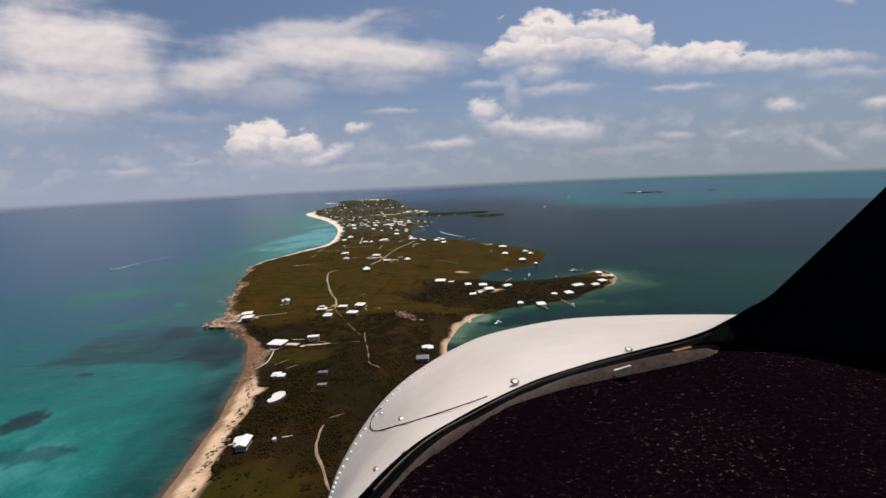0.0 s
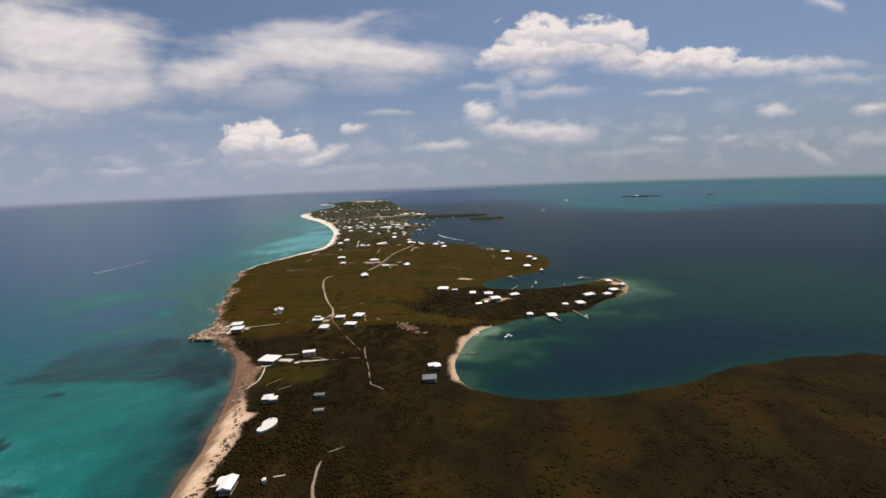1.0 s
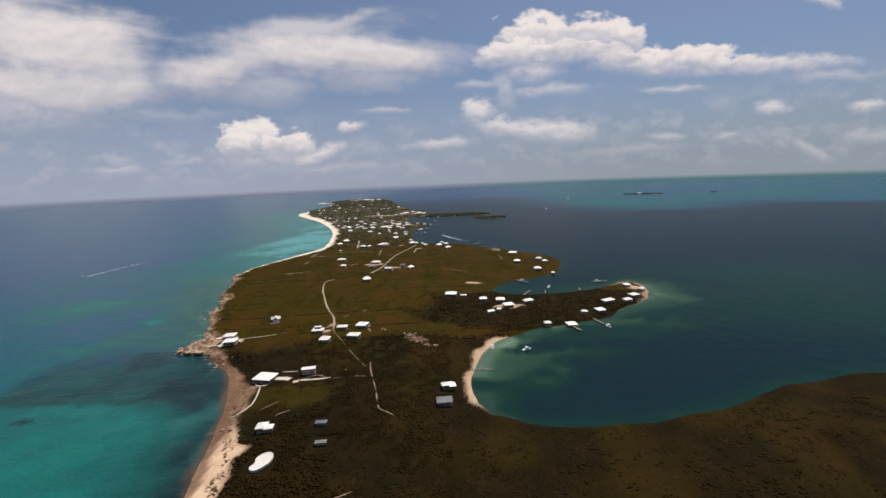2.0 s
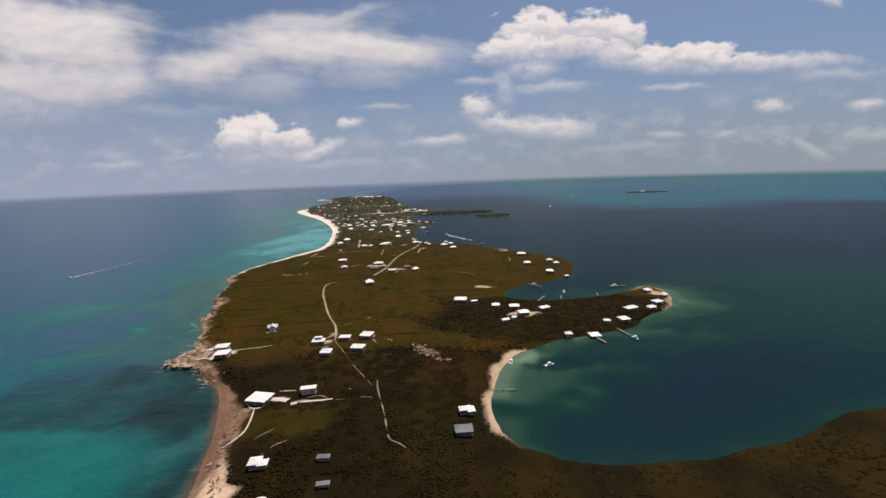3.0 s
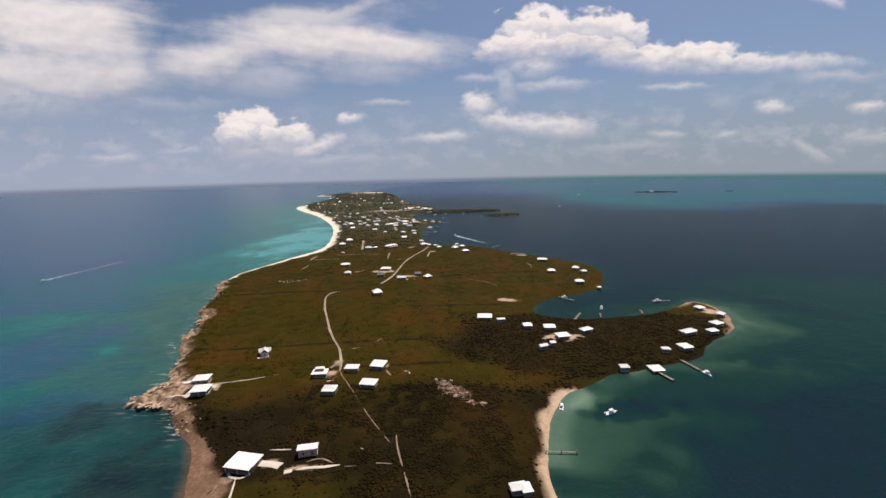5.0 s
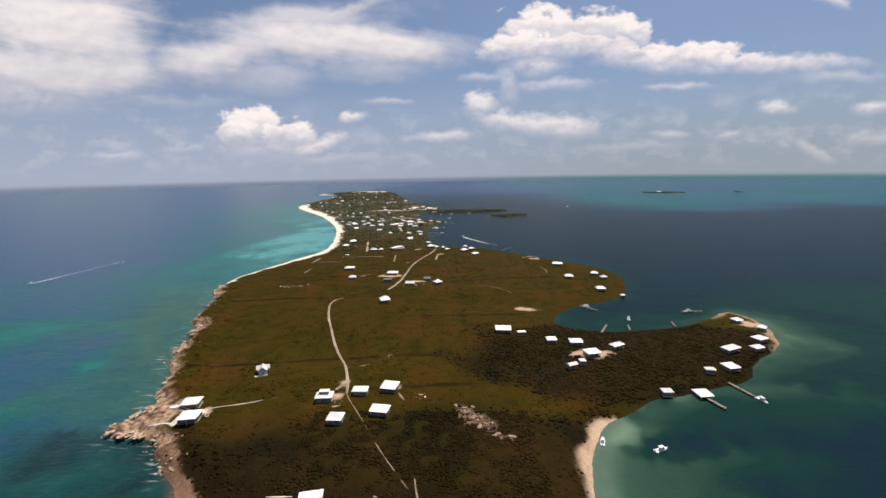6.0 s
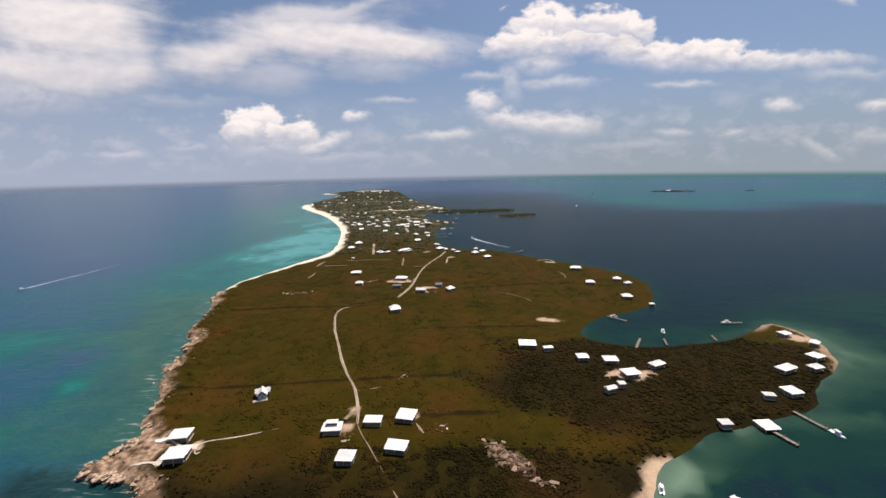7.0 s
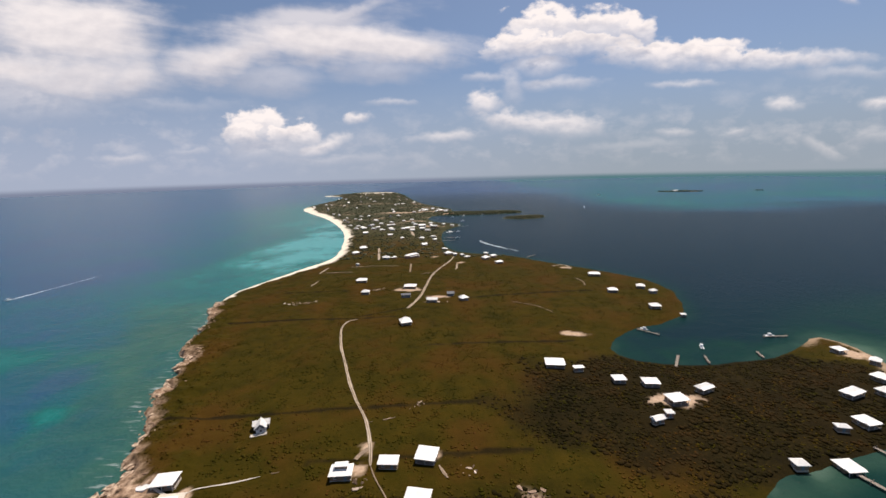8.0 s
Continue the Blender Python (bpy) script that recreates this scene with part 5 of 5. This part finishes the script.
def shore_rocks():
    """Slabs and boulders of broken limestone along the ledges."""
    r = np.random.RandomState(12)
    co, tri = leaf_clump(1)
    x, y = r.uniform(-330, -150, 26000), r.uniform(296, 640, 26000)
    f = lie(x, y)
    ok = (f["rocky"] > 0.5) & (f["d"] > -3.5) & (f["d"] < 8) & (r.rand(len(x)) < np.where(f["d"] < 3, 0.9, 0.25)) & (lumpy(x, y, 11, 41) > -0.15)
    x, y, z = x[ok][:300], y[ok][:300], f["z"][ok][:300]
    n, k = len(x), len(co)
    size = 0.25 + 0.65 * r.rand(n) ** 2.5
    shape = np.sign(co[None]) * np.abs(co[None]) ** 0.6 * (1 + 0.22 * r.standard_normal((n, k, 1)))
    turn = r.uniform(0, 6.28, n)[:, None]
    sx, sy = shape[..., 0] * 1.6, shape[..., 1]
    px = x[:, None] + size[:, None] * (sx * np.cos(turn) - sy * np.sin(turn))
    py = y[:, None] + size[:, None] * (sx * np.sin(turn) + sy * np.cos(turn))
    pz = np.maximum(z, -0.1)[:, None] + size[:, None] * 0.55 * (shape[..., 2] + 0.3)
    mesh = bpy.data.meshes.new("shore_rocks")
    mesh.from_pydata(np.stack([px, py, pz], -1).reshape(-1, 3).tolist(), [], (tri[None] + (np.arange(n) * k)[:, None, None]).reshape(-1, 3).tolist())
    m, t, b = material("broken_limestone", 0.95, gloss=0.1)
    isl = node(t, "ShaderNodeNewGeometry").outputs["Random Per Island"]
    grain = noise_tex(t, 1.2, 6, 0.7)
    t.links.new(ramp(t, maths(t, "MULTIPLY_ADD", isl, 0.5, maths(t, "MULTIPLY", grain, 0.6)), [(0.25, (0.12, 0.075, 0.05)), (0.55, (0.30, 0.20, 0.13)), (0.85, (0.50, 0.37, 0.26))]), b.inputs["Base Color"])
    bump(t, b, grain, 0.8, 0.3)
    mesh.materials.append(m)
    return tagged(new("shore_rocks", mesh), "broken brown and tan limestone slabs along the shore", "rocks", kind="stuff")


def ledge_slabs():
    """Flat overhanging plates of limestone along the outer edge of the ledges, undercut by the sea."""
    r = np.random.RandomState(52)
    x, y = r.uniform(-330, -150, 60000), r.uniform(318, 600, 60000)
    f = lie(x, y)
    ok = (f["rocky"] > 0.6) & (f["d"] > -1.2) & (f["d"] < 1.0) & (lumpy(x, y, 14, 53) > 0.0)
    x, y = x[ok][:110], y[ok][:110]
    m, t, b = material("undercut_limestone", 0.95, gloss=0.1)
    grain = noise_tex(t, 0.6, 7, 0.7)
    t.links.new(ramp(t, grain, [(0.38, (0.08, 0.052, 0.035)), (0.48, (0.33, 0.23, 0.16)), (0.62, (0.60, 0.46, 0.34))]), b.inputs["Base Color"])
    bump(t, b, grain, 0.8, 0.3)
    bm = bmesh.new()
    for u, v in zip(x, y):
        a, c, spin, z = r.uniform(1.0, 2.6), r.uniform(0.7, 1.5), r.uniform(0.9, 2.0), r.uniform(1.3, 2.1)
        turns = np.arange(9) * 2 * np.pi / 9
        out = 1 + 0.22 * r.standard_normal(9)
        px, py = a * out * np.cos(turns), c * out * np.sin(turns)
        qx, qy = u + px * math.cos(spin) - py * math.sin(spin), v + px * math.sin(spin) + py * math.cos(spin)
        rings = []
        for grow, lift in ((0.45, -0.9), (1.0, -0.12), (1.02, 0.12), (0.8, 0.28)):
            rings.append([bm.verts.new((u + grow * (i - u), v + grow * (j - v), z + lift + 0.1 * r.standard_normal())) for i, j in zip(qx, qy)])
        for p, q in zip(rings, rings[1:]):
            for i in range(9):
                bm.faces.new((p[i], p[(i + 1) % 9], q[(i + 1) % 9], q[i]))
        bm.faces.new(rings[-1])
        bm.faces.new(rings[0][::-1])
    ob = part("ledge_slabs", bm, m, None)
    return tagged(ob, "undercut plates of tan limestone along the sea ledge", "rocks", kind="stuff")


def debris(name, spots, stops, label, seed, low, high, flat=0.5):
    """Loose small lumps lying on the ground, one for each spot."""
    r = np.random.RandomState(seed)
    co, tri = leaf_clump(1)
    x, y = spots[:, 0], spots[:, 1]
    n, k = len(x), len(co)
    size = low + (high - low) * r.rand(n) ** 2
    shape = np.sign(co[None]) * np.abs(co[None]) ** 0.7 * (1 + 0.3 * r.standard_normal((n, k, 1)))
    turn = r.uniform(0, 6.28, n)[:, None]
    sx, sy = shape[..., 0] * r.uniform(1.0, 2.4, (n, 1)), shape[..., 1]
    px = x[:, None] + size[:, None] * (sx * np.cos(turn) - sy * np.sin(turn))
    py = y[:, None] + size[:, None] * (sx * np.sin(turn) + sy * np.cos(turn))
    pz = lie(x, y)["z"][:, None] + size[:, None] * flat * (shape[..., 2] + 0.4)
    mesh = bpy.data.meshes.new(name)
    mesh.from_pydata(np.stack([px, py, pz], -1).reshape(-1, 3).tolist(), [], (tri[None] + (np.arange(n) * k)[:, None, None]).reshape(-1, 3).tolist())
    m, t, b = material(name, 0.95, gloss=0.1)
    isl = node(t, "ShaderNodeNewGeometry").outputs["Random Per Island"]
    t.links.new(ramp(t, maths(t, "MULTIPLY_ADD", isl, 0.8, maths(t, "MULTIPLY", noise_tex(t, 2.0, 5, 0.7), 0.3)), stops), b.inputs["Base Color"])
    mesh.materials.append(m)
    return tagged(new(name, mesh), label, "debris", kind="stuff")


def strewn(cx, cy, a, b, turn, count, seed):
    r = np.random.RandomState(seed)
    u, v = a * 0.55 * r.standard_normal(count), b * 0.55 * r.standard_normal(count)
    c, q = math.cos(radians(turn)), math.sin(radians(turn))
    return np.stack([cx + u * c - v * q, cy + u * q + v * c], 1)


r = np.random.RandomState(31)
wrack = np.stack([r.uniform(-135, -95, 9000), r.uniform(120, 268, 9000)], 1)
f = lie(wrack[:, 0], wrack[:, 1])
line = np.where(wrack[:, 1] < 222, 11.0, 7.0) + 2.0 * lumpy(wrack[:, 0], wrack[:, 1], 12, 91)
wrack = wrack[(np.abs(f["d"] - line) < 2.6) & (r.rand(9000) < 0.55 + 0.4 * lumpy(wrack[:, 0], wrack[:, 1], 5, 92))]
debris("beach_wrack", wrack[:300], [(0.2, (0.05, 0.032, 0.02)), (0.6, (0.12, 0.08, 0.05)), (0.9, (0.30, 0.21, 0.15))], "dark dried weed and driftwood along the top of the beach", 32, 0.15, 0.75, 0.35)
debris("rubble", np.concatenate([strewn(-41, 333, 8, 3.5, -50, 110, 41), strewn(-34, 326, 4, 3, 0, 40, 42), strewn(-30, 319, 5, 1.5, -20, 30, 43)]), [(0.25, (0.045, 0.027, 0.018)), (0.6, (0.11, 0.062, 0.040)), (0.95, (0.32, 0.22, 0.16))], "reddish brown rubble of a ruined building in scrub", 33, 0.2, 1.1, 0.4)
debris("rubble", np.concatenate([strewn(-212, 566, 17, 5.0, 8, 46, 44), strewn(-66, 352, 7, 4, -10, 9, 45), strewn(-93, 398, 7, 4, 20, 7, 46), strewn(-110, 345, 3, 4, 0, 10, 47), strewn(-117, 609, 13, 4, 0, 60, 48), strewn(-150, 605, 12, 4, 20, 40, 49), strewn(-92, 563, 8, 2, 0, 24, 50)]), [(0.25, (0.07, 0.045, 0.03)), (0.6, (0.24, 0.17, 0.12)), (0.95, (0.62, 0.50, 0.41))], "scattered pale building rubble lying in scrub", 34, 0.2, 0.8, 0.4)
shore_rocks()
ledge_slabs()
scatter("scrub", -300, 370, 25, 330, 42000, 0.3, 0.85, 1, GROVE, "dense dark brown and olive coastal scrub", 1, tall=0.09)
scatter("scrub", -310, 205, 330, 760, 60000, 0.28, 0.75, 1, SCRUB, "dense low olive and brown coastal scrub", 2, tall=0.08)
scatter("scrub", -700, 205, 760, 2450, 24000, 1.3, 2.8, 1, HAZED_SCRUB, "far scrub between the houses, hazed to pale green", 3, tall=0.35)
scatter("scrub", -740, -380, 2450, 3080, 1200, 3.0, 6.0, 1, HAZED_SCRUB, "low far scrub at the end of the island", 8, tall=0.35)
scatter("grove", -118, -14, 118, 338, 32000, 0.3, 0.9, 1, GROVE, "dark taller thicket near the shore", 4, True, 0.15)
scatter("grove", -106, -56, 166, 236, 1300, 0.3, 0.65, 1, GROVE, "dark slender trees near the shore", 10, True, 0.7)
scatter("grove", -75, 190, 330, 490, 13000, 0.5, 1.3, 1, GROVE, "dark trees between the houses of the point", 7, tall=0.3, wooded=True)
scatter("grove", -310, 205, 320, 1500, 2600, 0.35, 0.85, 1, SCRUB, "dark taller bushes in the scrub", 5, True, 0.10)
scatter("grove", -110, 180, 1185, 1410, 2600, 1.6, 3.0, 1, HAZED_SCRUB, "dark green mangrove on the low spits", 9, tall=0.7)
scatter("scrub", 835, 1310, 2010, 2125, 900, 2.5, 5.0, 1, HAZED_SCRUB, "dark bushes on the far cay", 6, tall=0.45)


# ---- the light aircraft that carries the camera, where it is at the start ----
BLACK_TRIM = plain("matt_black_trim", (0.003, 0.003, 0.0035), 0.95, 0.2, 6, 0.03, 60)
RUBBER = plain("aged_rubber_seal", (0.066, 0.046, 0.037), 0.85, 0.35, 12, 0.15, 90)
WORN = plain("worn_grey_seal", (0.16, 0.135, 0.12), 0.8, 0.3, 20, 0.2, 120)
COWL_PAINT = plain("white_cowl_paint", (0.62, 0.558, 0.505), 0.35, 0.06, 3, 0.5, 14)
STEEL = plain("steel_screw", (0.30, 0.28, 0.26), 0.45, 0.1, 30, metal=0.9)


def leather():
    """Grained black vinyl, dusty, with fine bright scratches."""
    m, t, b = material("grained_black_vinyl", 0.9, gloss=0.004)
    pos = node(t, "ShaderNodeNewGeometry").outputs["Position"]
    cells = node(t, "ShaderNodeTexVoronoi", {"Vector": pos, "Scale": 130.0}).outputs["Distance"]
    drawn = node(t, "ShaderNodeVectorMath", {0: pos, 1: (0.45, 1.0, 1.0)}, operation="MULTIPLY").outputs[0]
    dust = maths(t, "MULTIPLY_ADD", noise_tex(t, 5.0, 3, 0.5), 0.16, noise_tex(t, 230.0, 4, 0.8, drawn))
    t.links.new(ramp(t, dust, [(0.54, (0.0024, 0.0010, 0.0022)), (0.70, (0.0062, 0.0028, 0.0040)), (0.77, (0.085, 0.058, 0.050))]), b.inputs["Base Color"])
    bump(t, b, cells, 0.35, 0.002)
    return m


def aircraft():
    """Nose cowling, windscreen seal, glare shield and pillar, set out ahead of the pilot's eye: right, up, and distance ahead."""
    base = new("light_aircraft")
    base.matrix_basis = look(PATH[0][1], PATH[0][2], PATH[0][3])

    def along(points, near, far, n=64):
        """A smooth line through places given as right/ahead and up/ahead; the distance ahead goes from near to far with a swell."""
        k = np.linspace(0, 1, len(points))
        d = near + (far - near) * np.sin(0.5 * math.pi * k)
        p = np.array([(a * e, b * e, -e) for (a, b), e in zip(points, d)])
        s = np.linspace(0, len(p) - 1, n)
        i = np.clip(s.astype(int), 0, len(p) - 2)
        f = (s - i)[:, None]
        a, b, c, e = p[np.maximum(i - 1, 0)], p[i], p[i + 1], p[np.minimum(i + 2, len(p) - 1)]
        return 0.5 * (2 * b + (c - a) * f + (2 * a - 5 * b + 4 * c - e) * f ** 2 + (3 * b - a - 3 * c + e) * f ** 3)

    def loft(rows):
        bm = bmesh.new()
        made = [[bm.verts.new(q) for q in row] for row in rows]
        for a, b in zip(made, made[1:]):
            for i in range(len(a) - 1):
                bm.faces.new((a[i], a[i + 1], b[i + 1], b[i]))
        return bm

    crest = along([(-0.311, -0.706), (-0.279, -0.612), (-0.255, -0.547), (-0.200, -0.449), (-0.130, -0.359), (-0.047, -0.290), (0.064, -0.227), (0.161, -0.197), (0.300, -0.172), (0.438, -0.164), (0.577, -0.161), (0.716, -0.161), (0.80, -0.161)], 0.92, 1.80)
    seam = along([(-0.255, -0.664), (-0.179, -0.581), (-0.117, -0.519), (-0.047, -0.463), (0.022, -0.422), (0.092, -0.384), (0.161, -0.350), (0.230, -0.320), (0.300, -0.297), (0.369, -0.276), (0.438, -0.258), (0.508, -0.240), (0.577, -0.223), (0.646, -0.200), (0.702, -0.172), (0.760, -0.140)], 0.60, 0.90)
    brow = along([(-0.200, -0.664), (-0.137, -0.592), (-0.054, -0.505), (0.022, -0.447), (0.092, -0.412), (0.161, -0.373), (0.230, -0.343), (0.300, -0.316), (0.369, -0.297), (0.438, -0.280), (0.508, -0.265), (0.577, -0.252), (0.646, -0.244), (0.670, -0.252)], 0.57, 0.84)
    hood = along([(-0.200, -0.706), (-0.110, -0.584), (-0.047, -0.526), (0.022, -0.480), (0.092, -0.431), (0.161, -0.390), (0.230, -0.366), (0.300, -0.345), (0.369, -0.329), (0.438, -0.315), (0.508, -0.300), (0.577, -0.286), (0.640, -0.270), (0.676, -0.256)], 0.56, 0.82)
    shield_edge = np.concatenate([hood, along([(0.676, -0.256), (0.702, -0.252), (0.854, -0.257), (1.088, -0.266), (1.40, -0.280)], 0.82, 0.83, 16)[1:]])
    fade = np.linspace(1.0, 0.15, len(seam))[:, None]
    rows = [seam + (crest - seam) * s + np.array([0, 0.035 * math.sin(math.pi * s) * (1 - s), 0]) * fade for s in np.linspace(0, 1, 18)]
    skin = np.array(rows)
    rows += [crest + np.array([-0.02 * k, -0.03 * k * k, -0.08 * k]) for k in (1, 2, 3, 4)]
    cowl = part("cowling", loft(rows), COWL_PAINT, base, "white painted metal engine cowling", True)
    tube = lambda line, r: [line + r * np.array([math.cos(a), math.sin(a), 0.3 * math.sin(a)]) for a in np.linspace(0, 2 * math.pi, 9)]
    part("windscreen_seal", loft(tube(seam + np.array([0, -0.003, 0.004]), 0.0045)), BLACK_TRIM, base, "black rubber windscreen seal", True)
    part("inner_seal", loft(tube((0.6 * seam + 0.4 * brow)[4:62], 0.0022)), WORN, base, "thin worn grey rubber bead", True)
    part("seal_channel", loft([seam + np.array([0, -0.010, 0]), brow + np.array([0, -0.008, 0])]), BLACK_TRIM, base, "black channel under the windscreen")
    wave = 0.0016 * np.sin(np.arange(64) * 1.9)[:, None] * np.array([0.3, 1, 0])
    part("trim_strip", loft([brow, 0.5 * (brow + hood) + np.array([0, 0.005, 0]), hood + np.array([0, 0.0025, 0]) + wave]), RUBBER, base, "scuffed grey-brown edge trim", True)
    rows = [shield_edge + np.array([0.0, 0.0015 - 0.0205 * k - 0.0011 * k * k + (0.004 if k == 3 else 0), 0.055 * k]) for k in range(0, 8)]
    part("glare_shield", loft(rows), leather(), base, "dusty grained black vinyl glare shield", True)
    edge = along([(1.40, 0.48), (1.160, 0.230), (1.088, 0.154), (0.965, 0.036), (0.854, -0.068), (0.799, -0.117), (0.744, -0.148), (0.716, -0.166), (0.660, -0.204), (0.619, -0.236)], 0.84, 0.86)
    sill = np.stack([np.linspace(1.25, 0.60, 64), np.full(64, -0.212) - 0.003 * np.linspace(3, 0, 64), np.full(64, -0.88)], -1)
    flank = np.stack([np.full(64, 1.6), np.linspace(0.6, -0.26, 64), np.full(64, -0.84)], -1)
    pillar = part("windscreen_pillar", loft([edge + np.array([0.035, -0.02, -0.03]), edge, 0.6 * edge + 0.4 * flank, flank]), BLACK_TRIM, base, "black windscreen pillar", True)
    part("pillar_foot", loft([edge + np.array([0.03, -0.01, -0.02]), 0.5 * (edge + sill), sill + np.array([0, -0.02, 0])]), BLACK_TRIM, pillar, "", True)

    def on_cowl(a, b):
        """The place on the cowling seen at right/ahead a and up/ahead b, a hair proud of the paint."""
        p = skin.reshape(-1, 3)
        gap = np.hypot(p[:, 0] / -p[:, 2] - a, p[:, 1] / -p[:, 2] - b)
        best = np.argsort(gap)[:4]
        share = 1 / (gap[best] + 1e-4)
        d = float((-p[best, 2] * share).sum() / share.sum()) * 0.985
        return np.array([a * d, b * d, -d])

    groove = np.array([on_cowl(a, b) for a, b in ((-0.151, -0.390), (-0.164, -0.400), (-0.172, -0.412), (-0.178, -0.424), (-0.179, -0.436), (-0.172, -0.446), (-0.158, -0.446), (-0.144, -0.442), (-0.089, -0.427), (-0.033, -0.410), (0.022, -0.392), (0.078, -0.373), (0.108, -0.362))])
    part("panel_seam", loft(tube(groove, 0.0014)), BLACK_TRIM, cowl, "thin dark seam of the cowling panel", True)
    for i in range(4, 27):
        at = Vector(0.05 * seam[i] + 0.95 * crest[i] + np.array([0, 0.003, 0]))
        bm = bmesh.new()
        bmesh.ops.create_uvsphere(bm, u_segments=8, v_segments=5, radius=0.0042, matrix=Matrix.Translation(at) @ pose(0, 0, 0, -60) @ Matrix.Diagonal((1, 1, 0.4, 1)))
        part("rivet", bm, TRIM, cowl, "small bright rivet", smooth=True)
    bm = bmesh.new()
    for q in box(bm, 0.478, 0.514, -0.2165, -0.2065, -0.85, -0.838):
        q.co.y += 0.25 * (q.co.x - 0.496)
    part("latch", bm, plain("brass_latch", (0.20, 0.10, 0.05), 0.5, metal=0.4), base, "small brown latch on the seal")
    bm = bmesh.new()
    for q in box(bm, 0.330, 0.362, -0.2345, -0.2285, -0.790, -0.782):
        q.co.y += 0.3 * (q.co.x - 0.348)
    part("scuff", bm, plain("pale_scuffed_tape", (0.42, 0.37, 0.33), 0.8, 0.3, 60), base, "pale scuffed patch on the trim")
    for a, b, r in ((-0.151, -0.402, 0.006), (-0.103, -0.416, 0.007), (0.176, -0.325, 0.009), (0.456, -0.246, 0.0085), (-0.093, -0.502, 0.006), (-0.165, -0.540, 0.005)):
        at = Vector(on_cowl(a, b))
        bm = bmesh.new()
        bmesh.ops.create_uvsphere(bm, u_segments=14, v_segments=8, radius=r, matrix=Matrix.Translation(at) @ pose(0, 0, 0, -70) @ Matrix.Diagonal((1, 1, 0.3, 1)))
        screw = part("screw", bm, STEEL, cowl, "domed steel screw", True)
        bm = bmesh.new()
        box(bm, at.x - 0.7 * r, at.x + 0.7 * r, at.y - 0.1 * r, at.y + 0.1 * r, at.z + 0.25 * r, at.z + 0.5 * r)
        part("slot", bm, BLACK_TRIM, screw)
    return tagged(base, "light aircraft nose with white cowling and black glare shield", "aircraft")


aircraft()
